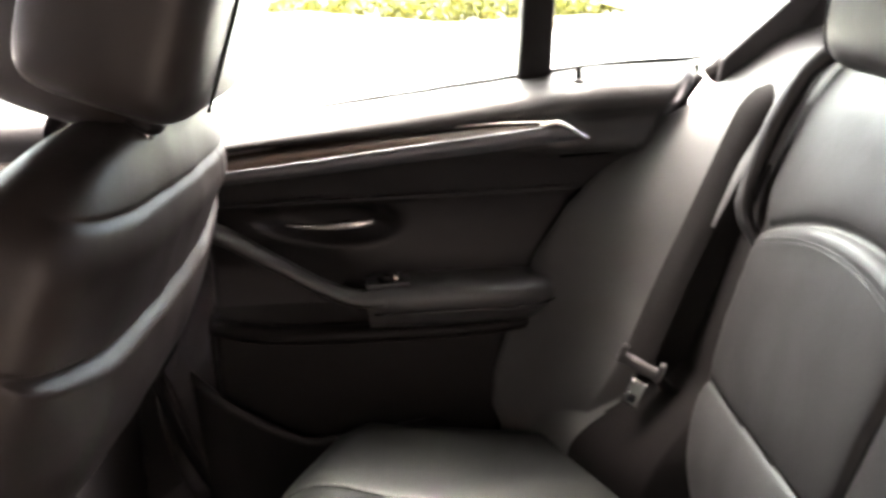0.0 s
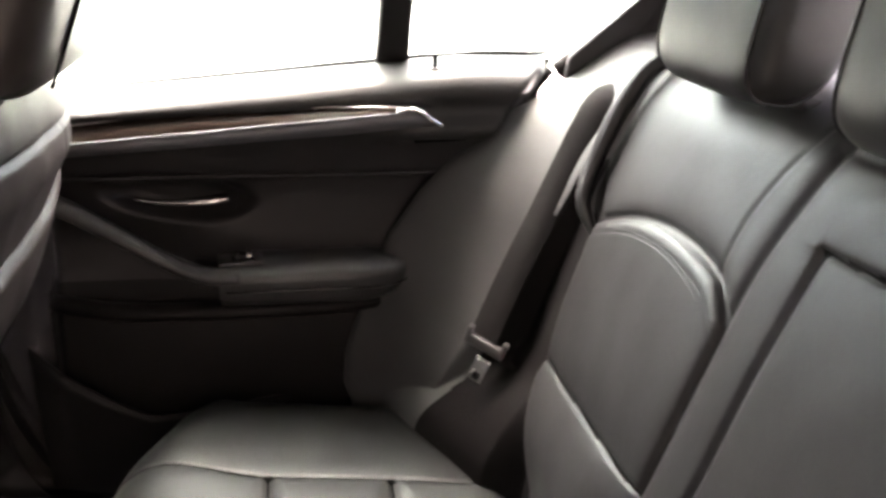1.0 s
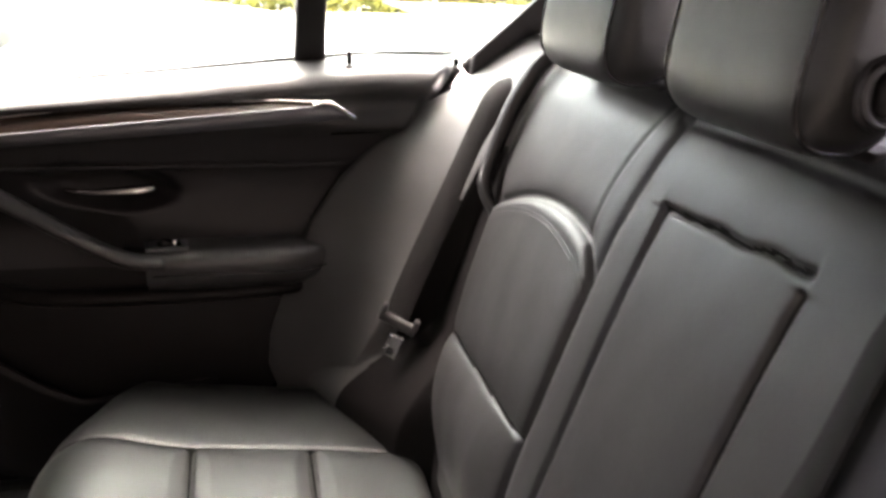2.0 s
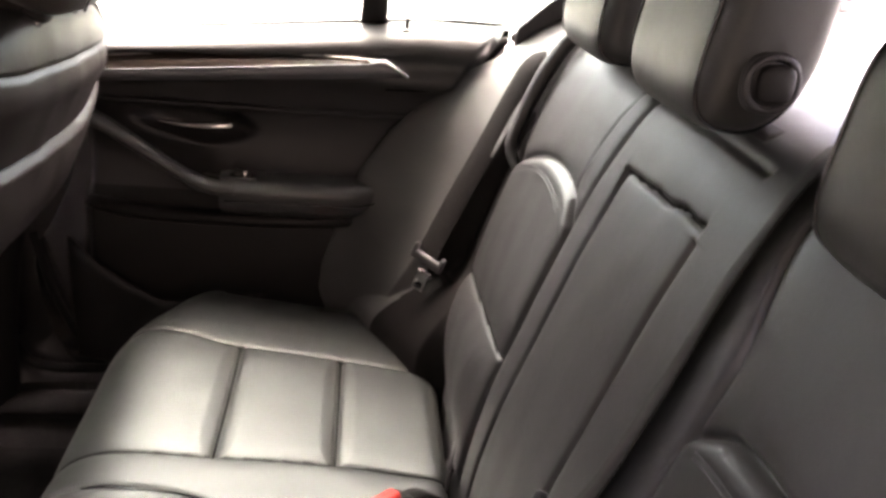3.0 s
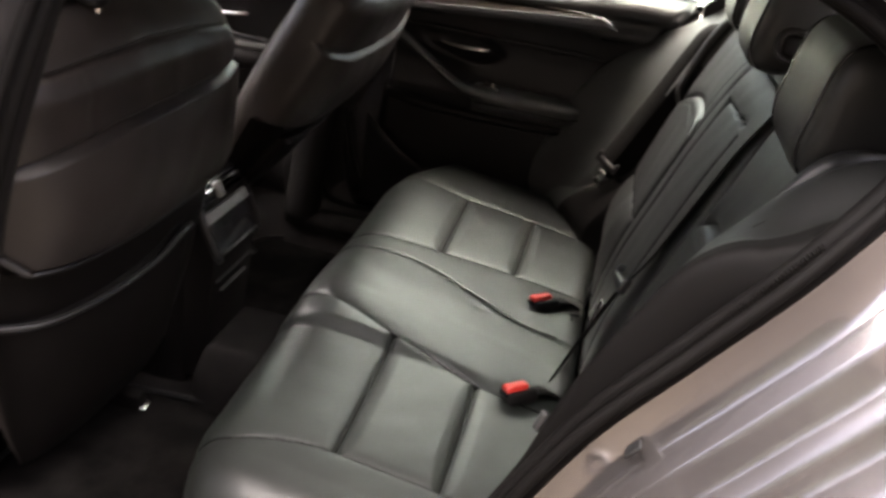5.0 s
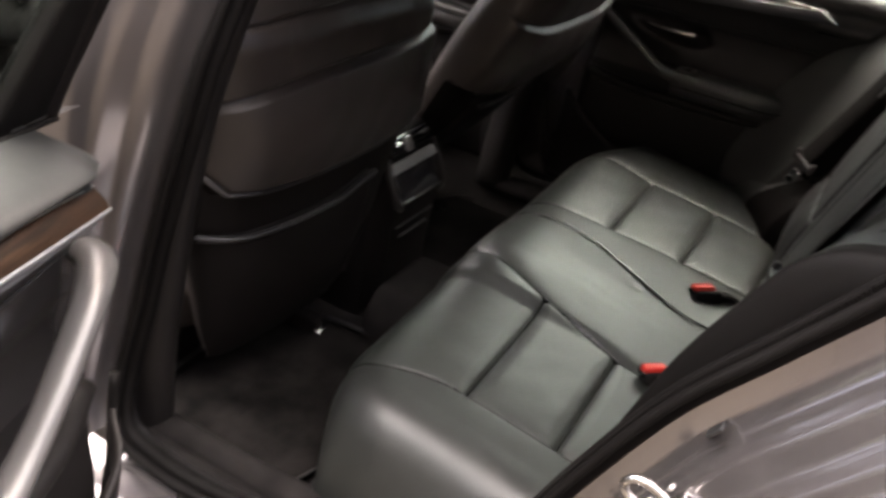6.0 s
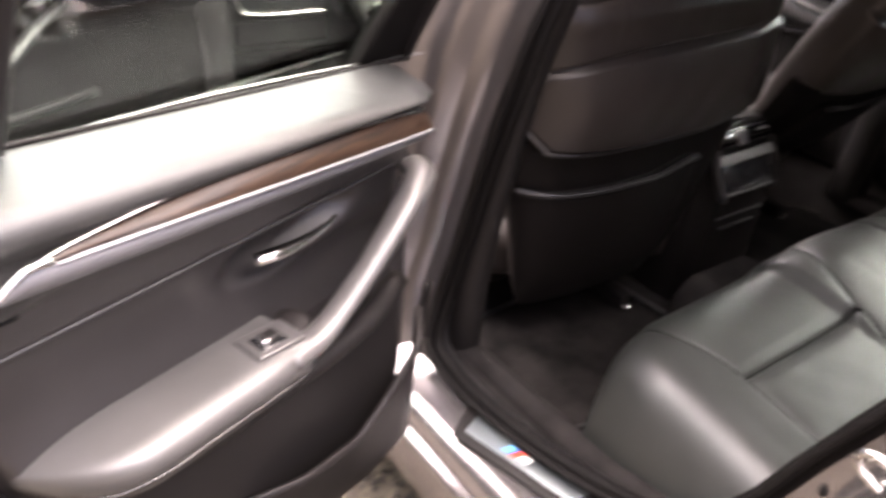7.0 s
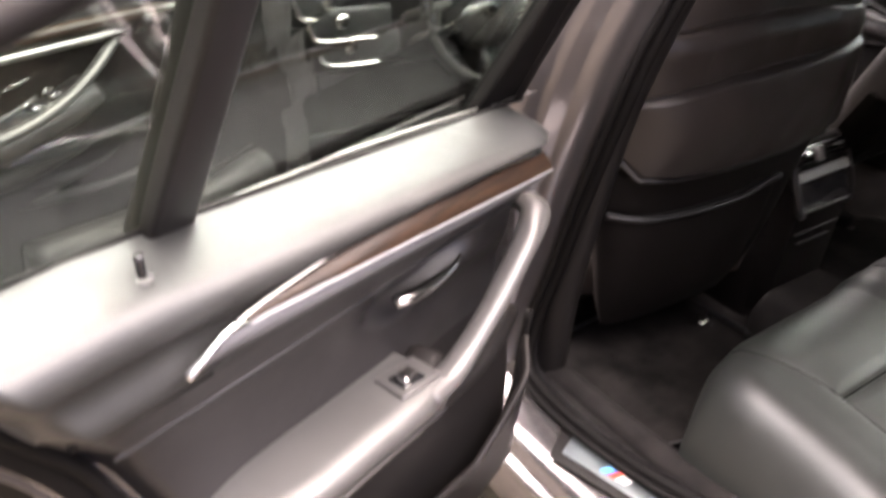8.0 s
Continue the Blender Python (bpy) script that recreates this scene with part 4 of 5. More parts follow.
    for z, yy in ((0.86, 0.80), (0.80, 0.80), (0.79, 0.802)):
        part("screw", pillow((0.014, 0.014, 0.006), P(float(door_edge_rear(z)) + 0.056, yy - 0.002, z, 0, 80, 0), 0.8, 8, 12), STEEL, d)
    # window: glass, frame and divider
    gy = lambda z: 0.795 - 0.50 * (z - 1.10) ** 1.0 - 0.15 * (z - 1.10) ** 2
    head = [(-0.382, 1.045), (-0.355, 1.25), (-0.335, 1.36), (-0.22, 1.395), (0.0, 1.405), (0.22, 1.385), (0.40, 1.335), (0.54, 1.268), (0.604, 1.218), (0.574, 1.175), (0.520, 1.125), (0.478, 1.085)]
    poly = [(-0.40, 1.035)] + head[1:]
    pane = part("glass_pane", slab(poly, lambda a, b, t: (a, s * (gy(b) + t), b), 0.004), GLASS, d, "lightly tinted side glass", smooth=False)
    pane.visible_shadow = False
    part("window_frame", tube(M([(x, gy(z) - 0.004, z) for x, z in head]), 0.015, n=70, sides=10, flat=1.3, up=(0, 1, 0)), SHELL, d)
    part("frame_trim", tube(M([(x * 1.04 + 0.022 * float(smoothstep(0.4, 0.5, x)), gy(z) + 0.012, z + 0.018) for x, z in head[1:]]), 0.020, n=70, sides=10, up=(0, 1, 0)), SHELL, d)
    part("front_post", slab([(-0.400, 1.030), (-0.278, 1.046), (-0.312, 1.20), (-0.335, 1.365), (-0.392, 1.362)], lambda a, b, t: (a, s * (gy(b) - 0.018 + t), b), 0.030, 0.006), RUBBER, d, "black triangular window corner")
    part("divider", slab([(0.183, 1.090), (0.234, 1.094), (0.229, 1.388), (0.189, 1.392)], lambda a, b, t: (a, s * (gy(b) - 0.018 + t), b), 0.045, 0.006), PLASTIC, d, "black window divider bar")
    part("waist_seal", tube(B([(-0.37, 0.790, 1.101), (0.0, 0.790, 1.103), (0.3, 0.790, 1.103), (0.462, 0.788, 1.105)]), 0.004, n=30, sides=8, flat=0.7), RUBBER, d)
    part("waist_trim", tube(B([(-0.37, 0.803, 1.100), (0.0, 0.803, 1.103), (0.475, 0.802, 1.106)]), 0.0018, n=30, sides=8), SATIN, d)
    # outer pull
    part("outer_handle", tube(M([(0.08, 0.905, 0.93), (0.11, 0.945, 0.935), (0.20, 0.952, 0.94), (0.28, 0.945, 0.942), (0.31, 0.908, 0.942)]), 0.013, n=24, sides=10), PAINT, d)
    return d


rear_door(1, "closed rear car door with walnut strip and dark trim")
open_door = rear_door(-1, "wide open rear car door with walnut strip and dark trim")
open_door.matrix_basis = pose(-0.481, -0.924, 0.35, 0, 0, -71)


def front_door(s, label, turn):
    d = thing("front_door", label, "car door", group="front doors", at=(-1.58, s * 0.90, 0.35))
    M = lambda pts: [(x, s * y, z) for x, y, z in pts]
    fl = s < 0
    nu, nv = 60, 70
    prof = curve_points(SHOULDER, nv)
    xf, xr = -1.52, -0.50
    x = np.repeat(np.linspace(xf, xr, nu)[:, None], nv, 1)
    y = np.repeat(prof[None, :, 0], nu, 0)
    z = np.repeat(prof[None, :, 1], nu, 0)
    zc = mid(z)
    upholstery(d, np.stack([x, s * y, z], 2), np.zeros_like(z), ([("top_shoulder", DOOR_SKIN, ""), ("centre_panel", SHELL, ""), ("lower_panel", SHELL, "")], np.where(zc > 0.99, 0, np.where(zc > 0.76, 1, 2))), flip=not fl)
    part("door_shell", slab([(xf - 0.03, 0.42), (xf + 0.06, 0.33), (xr - 0.06, 0.33), (xr + 0.02, 0.42), (xr + 0.03, 1.10), (xf - 0.03, 1.09)], lambda a, b, t: (a, s * (0.775 + t), b), 0.13, 0.02), PAINT, d, angle=40)
    part("veneer_strip", tube(M([(-1.42, 0.705, 0.985), (-1.1, 0.699, 1.005), (-0.8, 0.697, 1.015), (-0.54, 0.70, 1.018)]), 0.014, n=30, sides=10, flat=1.2, up=(0, 1, 0)), WOOD, d)
    part("bright_strip", tube(M([(-1.46, 0.707, 0.955), (-1.1, 0.700, 0.978), (-0.8, 0.697, 0.990), (-0.54, 0.70, 0.995)]), 0.008, n=30, sides=8), SATIN, d)
    part("armrest", tube(M([(-0.98, 0.745, 0.80), (-0.90, 0.725, 0.785), (-0.75, 0.715, 0.77), (-0.58, 0.74, 0.765)]), 0.048, n=30, sides=14, flat=0.75), VINYL, d)
    part("grab_handle", tube(M([(-1.14, 0.748, 0.925), (-1.05, 0.712, 0.900), (-0.975, 0.690, 0.862), (-0.90, 0.680, 0.829), (-0.82, 0.678, 0.807), (-0.73, 0.680, 0.798), (-0.60, 0.700, 0.800)]), 0.0135, n=40, sides=12, flat=0.8), PLASTIC_GREY, d, "pale grey pull handle along the armrest")
    part("armrest_rim", tube(M([(-0.86, 0.722, 0.832), (-0.78, 0.718, 0.816), (-0.68, 0.720, 0.812), (-0.58, 0.735, 0.814)]), 0.004, n=24, sides=8), PLASTIC_GREY, d)
    part("release_lever", tube(M([(-0.872, 0.748, 0.866), (-0.84, 0.738, 0.862), (-0.78, 0.735, 0.864), (-0.735, 0.740, 0.870)]), 0.010, n=16, sides=10, flat=0.75, taper=(0.4, 0.8, 1, 1)), CHROME, d)
    for i in range(2):
        for j in range(2):
            b = part("window_switch", block((0.022, 0.02, 0.010), pose(-0.885 + 0.042 * i, s * (0.698 + 0.026 * j), 0.834 - 0.014 * i, 0, 18, 0), 0.003), GLOSS_BLACK, d)
            part("switch_tip", block((0.007, 0.019, 0.009), pose(-0.876 + 0.042 * i, s * (0.698 + 0.026 * j), 0.8385 - 0.014 * i, 0, 18, 0), 0.002), CHROME, b)
    part("map_pocket", tube(M([(-1.40, 0.72, 0.50), (-1.1, 0.69, 0.50), (-0.75, 0.71, 0.53)]), 0.05, n=20, sides=12, flat=1.2), PLASTIC, d)
    part("lower_ledge", tube(M([(-1.20, 0.745, 0.685), (-0.93, 0.728, 0.697), (-0.64, 0.735, 0.748)]), 0.012, n=20, sides=10), PLASTIC, d)
    gy = lambda z: 0.795 - 0.50 * (z - 1.10) - 0.15 * (z - 1.10) ** 2
    head = [(-1.50, 1.09), (-1.25, 1.22), (-1.0, 1.32), (-0.75, 1.385), (-0.50, 1.40), (-0.47, 1.25), (-0.48, 1.09)]
    pane = part("glass_pane", slab(head, lambda a, b, t: (a, s * (gy(b) + t), b), 0.004), GLASS, d, smooth=False)
    pane.visible_shadow = False
    part("window_frame", tube(M([(x, gy(z), z) for x, z in head]), 0.018, n=60, sides=8, up=(0, 1, 0)), GLOSS_BLACK, d)
    mirror = part("mirror", pillow((0.12, 0.20, 0.14), pose(-1.42, s * 1.0, 1.12), 0.6, 20, 28), PAINT, d)
    part("mirror_glass", pillow((0.004, 0.17, 0.11), pose(-1.358, s * 1.0, 1.12), 0.5, 12, 20), CHROME, mirror)
    d.matrix_basis = pose(-1.58, s * 0.90, 0.35, 0, 0, turn)
    return d


front_door(1, "closed front car door with grey paint", 0)
front_door(-1, "wide open front car door with dark trim", -66)


# ---- front seats ----
def front_seat(yc, x0, z0, recline, label, seam_line, upper_line, wrap=1.0, tall=1.0, inboard=1.0):
    """A front seat seen from behind. In its own frame u runs towards the door and h up the backrest."""
    out = -1 if yc < 0 else 1
    f = thing("front_seat", label, "car seat", group="front seats", at=(x0 - 0.2, yc, 0.26))
    m = pose(x0, yc, z0, 0, recline, 0)
    H = tuple(tall * v for v in (-0.13, -0.06, 0.04, 0.14, 0.21, 0.27, 0.36, 0.45, 0.52, 0.565, 0.595, 0.612, 0.618))
    W = (0.205, 0.225, 0.245, 0.265, 0.285, 0.296, 0.302, 0.300, 0.288, 0.262, 0.205, 0.11, 0.001)
    R = (-0.075, -0.045, -0.022, -0.008, -0.002, 0.0, 0.0, 0.0, -0.008, -0.026, -0.048, -0.066, -0.072)
    D = (0.04, 0.09, 0.12, 0.14, 0.15, 0.155, 0.16, 0.16, 0.15, 0.115, 0.075, 0.035, 0.001)
    rows = curve_points(list(zip(H, W, R, D)), 420)
    n = 260
    a = np.linspace(0, 2 * np.pi, n + 1)
    sp = lambda v, q: np.sign(v) * np.abs(v) ** q
    h, w, r, d = (np.repeat(rows[:, k:k + 1], n + 1, 1) for k in range(4))
    u = w * sp(np.sin(a), 0.58)[None]
    u = np.where(u < 0, u * inboard, u)
    x = r + (sp(np.cos(a), 0.62)[None] - 1) * d / 2 - wrap * np.where(u < 0, 0.006, 0.035) * (u / 0.30) ** 2 - wrap * 0.02 * smoothstep(0.20, 0.30, u)
    rear = smoothstep(-0.15, 0.25, np.cos(a))[None] * np.ones_like(h)
    seam = np.interp(u, *seam_line)
    trim = 0.274 + 0.010 * smoothstep(-0.10, -0.24, u) + 1.15 * np.clip(u - 0.250, 0, 1)
    pocket = 0.176 + 0.020 * smoothstep(-0.02, -0.13, u)
    upper = np.interp(u, *upper_line)
    g, gt, gp = h - seam, h - trim, h - pocket
    panel = (g < 0) & (gt > 0)
    rel = 0.011 * smoothstep(0.0005, -0.0075, g) * smoothstep(-0.004, 0.010, gt) + 0.014 * np.sin(np.pi * np.clip(gt / np.maximum(seam - trim, 0.01), 0, 1)) * panel * smoothstep(0.30, 0.18, np.abs(u))
    rel -= 0.007 * np.exp(-((g - 0.002) / 0.0032) ** 2) + 0.006 * np.exp(-((h - upper) / 0.0035) ** 2) + 0.007 * np.exp(-((gt + 0.002) / 0.004) ** 2)
    rel += 0.006 * np.exp(-((h - upper + 0.028) / 0.024) ** 2)
    rel -= 0.0025 * np.exp(-((u - 0.155) / 0.0030) ** 2) * smoothstep(0.0, 0.004, g) * (h < upper)
    rel -= 0.030 * smoothstep(0.0, -0.014, gt) - 0.020 * smoothstep(0.0, -0.007, gp) * smoothstep(0.275, 0.262, u) * smoothstep(-0.150, -0.135, u)
    rel += 0.0014 * np.sin(21 * h + 6 * np.sin(11 * u)) * np.sin(16 * u + 2 * np.cos(13 * h)) * (gt > 0)
    p = np.stack([x + rel * rear, out * u, h], 2)
    zone = np.where((rear > 0.4) & panel, 1, np.where((rear > 0.4) & (gt <= 0), 2, 0))[:-1, :-1]
    pw = np.array([[m @ Vector(q) for q in row] for row in p])
    upholstery(f, pw, np.zeros(pw.shape[:2]), ([("backrest_cover", FRONT_LEATHER, ""), ("back_panel", FRONT_LEATHER, "padded leather panel on the seat's back"), ("back_shell", SHELL, "recessed black plastic shell")], zone), flip=out < 0)

    def surface(uu, hh, lift=0.0):
        """A point on the rear face."""
        ww = np.interp(hh, H, W)
        s1 = min(1.0, abs(uu) / (ww * (inboard if uu < 0 else 1.0)))
        co = math.cos(math.asin(s1 ** (1 / 0.58)))
        xx = np.interp(hh, H, R) + (co ** 0.62 - 1) * np.interp(hh, H, D) / 2 - wrap * ((0.006 if uu < 0 else 0.035) * (uu / 0.30) ** 2 + 0.02 * float(smoothstep(0.20, 0.30, uu)))
        return tuple(m @ Vector((xx + lift, out * uu, hh)))
    tr = lambda uu: 0.274 + 0.010 * float(smoothstep(-0.10, -0.24, uu)) + 1.15 * max(0.0, uu - 0.250)
    part("trim_strip", tube([surface(uu, tr(uu) - 0.002, 0.003) for uu in np.linspace(0.245, -0.255, 24)], 0.0036, n=90, sides=8, taper=(1.2, 1, 1, 1, 0.9)), TRIM_DARK, f, "charcoal trim strip along the back panel")
    part("trim_end", tube([surface(uu, tr(uu) - 0.002, 0.004) for uu in np.linspace(0.292, 0.235, 10)], 0.0058, n=30, sides=8, taper=(0.7, 1, 1, 0.9, 0.4)), PLASTIC_GREY, f, "pale grey end of the trim strip")
    part("pocket_edge", tube([surface(uu, 0.1775 + 0.020 * float(smoothstep(-0.02, -0.13, uu)), -0.008) for uu in np.linspace(0.268, -0.140, 20)], 0.0050, n=70, sides=8, taper=(1.5, 1, 1, 1, 1.4)), TRIM_DARK, f, "rounded lip of the rear pocket")
    # cushion, covers and runners
    part("seat_cushion", pillow((0.54, 0.50, 0.15), pose(x0 - 0.42, yc, 0.50, 0, 8, 0), 0.38), FRONT_LEATHER, f)
    for dy in (-0.22, 0.22):
        part("side_cover", block((0.48, 0.03, 0.13), pose(x0 - 0.45, yc + dy, 0.42, 0, 4, 0), 0.02), SHELL, f)
    part("under_frame", block((0.40, 0.40, 0.07), pose(x0 - 0.42, yc, 0.395), 0.02), SHELL, f)
    for dy, end in ((-0.20, -0.30), (0.150, -0.115)):
        r = part("runner", block((0.46, 0.035, 0.04), pose(x0 + end - 0.23, yc + dy, 0.262), 0.006), SHELL, f)
        part("runner_end", block((0.012, 0.032, 0.008), pose(x0 + end + 0.004, yc + dy, 0.252, 0, 20, 0), 0.002), STEEL, r)
        part("runner_bracket", block((0.10, 0.03, 0.14), pose(x0 - 0.36, yc + dy, 0.34), 0.01), SHELL, r)
    # headrest with chrome posts
    lean = 0.0 if yc < 0 else 1.0
    hm = m @ pose(-0.100 + 0.042 * lean, 0, 0.715 + 0.062 * lean, 0, -recline * 0.25, 0)
    hr = part("headrest", pillow((0.155, 0.30 + 0.05 * lean, 0.215), hm @ pose(-0.045, -0.022 * lean, 0.005), 0.34), FRONT_LEATHER, f, "leather headrest on two chrome posts")
    part("headrest_core", pillow((0.16, 0.25, 0.20), hm @ pose(-0.105, 0, -0.045), 0.45), FRONT_LEATHER, hr, "padded front of the headrest")
    part("headrest_seam", tube([tuple(hm @ Vector((-0.045 + 0.078 * c, -0.095, 0.005 + 0.108 * s))) for c, s in ((1, -0.86), (1.01, -0.4), (1.01, 0.0), (1.01, 0.4), (1, 0.86))], 0.0018, n=24, sides=6), THREAD, hr)
    for dy in (-0.07, 0.07):
        part("headrest_post", tube([tuple(m @ Vector(q)) for q in ((-0.068, dy, 0.56 * tall), (-0.062, dy, 0.61 * tall), (-0.055, dy, 0.68 * tall))], 0.0065, n=8, sides=10), CHROME, f)
        part("post_collar", pillow((0.04, 0.045, 0.02), m @ pose(-0.070, dy, 0.618 * tall), 0.7, 10, 18), PLASTIC, f)
    return f


front_seat(-0.362, -0.380, 0.505, 2, "black leather driver seat with padded back panel",
           ((-0.30, 0.0, 0.10, 0.20, 0.26, 0.30), (0.463, 0.463, 0.460, 0.443, 0.425, 0.405)), ((-0.30, -0.15, 0.0, 0.15, 0.24, 0.30), (0.530, 0.552, 0.560, 0.553, 0.540, 0.529)), inboard=1.12)
front_seat(0.375, -0.478, 0.539, 29, "black leather passenger seat reclined towards the rear",
           ((-0.30, -0.10, 0.05, 0.15, 0.22, 0.30), (0.490, 0.472, 0.468, 0.470, 0.488, 0.520)), ((-0.30, -0.15, 0.0, 0.15, 0.30), (0.610, 0.600, 0.595, 0.590, 0.585)), wrap=0.1, tall=1.06)


# ---- centre console ----
def build_console():
    c = thing("centre_console", "dark centre console with rear vents and grey framed panel", "console", at=(-0.7, 0.022, 0.26))
    yc = 0.022
    sec = lambda w, zt: [(-w, 0.22), (-w * 1.02, 0.40), (-w, zt - 0.05), (-w * 0.86, zt - 0.012), (-w * 0.5, zt), (0, zt + 0.004), (w * 0.5, zt), (w * 0.86, zt - 0.012), (w, zt - 0.05), (w * 1.02, 0.40), (w, 0.22)]
    rows = []
    for xx, w, zt in ((-1.75, 0.12, 0.62), (-1.3, 0.115, 0.60), (-0.95, 0.11, 0.66), (-0.7, 0.104, 0.712), (-0.53, 0.102, 0.715), (-0.485, 0.098, 0.70), (-0.475, 0.09, 0.66)):
        rows.append([(xx, yc + a, b) for a, b in sec(w, zt)])
    bm = grid_bm(np.array(rows), flip=True)
    bmesh.ops.holes_fill(bm, edges=[e for e in bm.edges if e.is_boundary], sides=14)
    part("console_body", bm, SHELL, c, angle=50)
    face = part("rear_face", slab([(-0.49, 0.24), (-0.430, 0.26), (-0.418, 0.47), (-0.412, 0.545), (-0.446, 0.625), (-0.462, 0.66), (-0.472, 0.69), (-0.49, 0.70)], lambda a, b, t: (a, yc - 0.096 + t, b), 0.192, 0.006), SHELL, c, angle=40)
    lean = 27
    part("display_panel", block((0.010, 0.168, 0.070), pose(-0.4235, yc, 0.589, 0, -lean, 0), 0.004), GLOSS_BLACK, face)
    part("top_bar", block((0.014, 0.186, 0.024), pose(-0.4385, yc, 0.631, 0, -lean - 8, 0), 0.004), PALE_TRIM, face, "pale grey bar under the vents")
    part("lower_bar", tube([(-0.405, yc - 0.078, 0.557), (-0.4035, yc, 0.556), (-0.405, yc + 0.085, 0.557)], 0.0028, n=20, sides=8), PLASTIC_GREY, face)
    for sgn, mat in ((-1, TRIM_DARK), (1, PLASTIC)):
        part("panel_frame", tube([(-0.447, yc + sgn * 0.094, 0.657), (-0.438, yc + sgn * 0.100, 0.632), (-0.421, yc + sgn * 0.100, 0.595), (-0.408, yc + sgn * 0.095, 0.560), (-0.409, yc + sgn * 0.080, 0.545)], 0.0085, n=30, sides=8), mat, face, "grey side frame of the rear control panel")
    part("air_vent", block((0.016, 0.176, 0.040), pose(-0.457, yc, 0.672, 0, -lean, 0), 0.006), GLOSS_BLACK, face)
    for i in range(3):
        part("vent_slat", block((0.006, 0.16, 0.003), pose(-0.442 - 0.005 * i, yc, 0.662 + 0.010 * i, 0, -lean, 0), 0.001), SHELL, face)
    part("vent_wheel", block((0.014, 0.030, 0.010), pose(-0.4445, yc - 0.062, 0.685, 0, -lean, 0), 0.004), CHROME, face)
    part("vent_tab", block((0.014, 0.022, 0.034), pose(-0.445, yc - 0.020, 0.676, 0, -lean, 0), 0.004), PALE_TRIM, face)
    part("vent_tab", block((0.012, 0.030, 0.006), pose(-0.447, yc + 0.050, 0.685, 0, -lean, 0), 0.002), TRIM_DARK, face)
    for z, wd in ((0.492, 0.165), (0.462, 0.12)):
        part("trim_line", block((0.008, wd, 0.004), pose(-0.414, yc, z), 0.001), TRIM_DARK, face)
    part("tunnel_carpet", slab([(-0.16, 0.2), (-0.15, 0.30), (-0.10, 0.345), (0.10, 0.345), (0.15, 0.30), (0.16, 0.2)], lambda a, b, t: (-0.43 + t, a + 0.01, b), 0.36, 0.02), CARPET, c)


build_console()
for s in (-1, 1):
    t = thing("floor_mat", "dark velour floor mat in the rear footwell", "floor mat", group="floor mats", at=(-0.42, s * 0.40, 0.236))
    mat_outline = [(-0.66, 0.165), (-0.235, 0.165), (-0.222, 0.52), (-0.250, 0.640), (-0.60, 0.640)]
    part("mat", slab(mat_outline, lambda a, b, h: (a, s * b, 0.236 + h), 0.012, 0.004), MAT_CARPET, t)
    part("mat_edge", tube([(-0.250, s * 0.628, 0.251), (-0.232, s * 0.56, 0.251), (-0.224, s * 0.50, 0.251)], 0.0032, n=16, sides=6), PLASTIC_GREY, t, "pale sewn edge of the mat")
    part("mat_binding", tube([(x, s * y, 0.246) for x, y in mat_outline], 0.005, n=80, sides=6, closed=True), TRIM_DARK if s < 0 else PLASTIC, t)


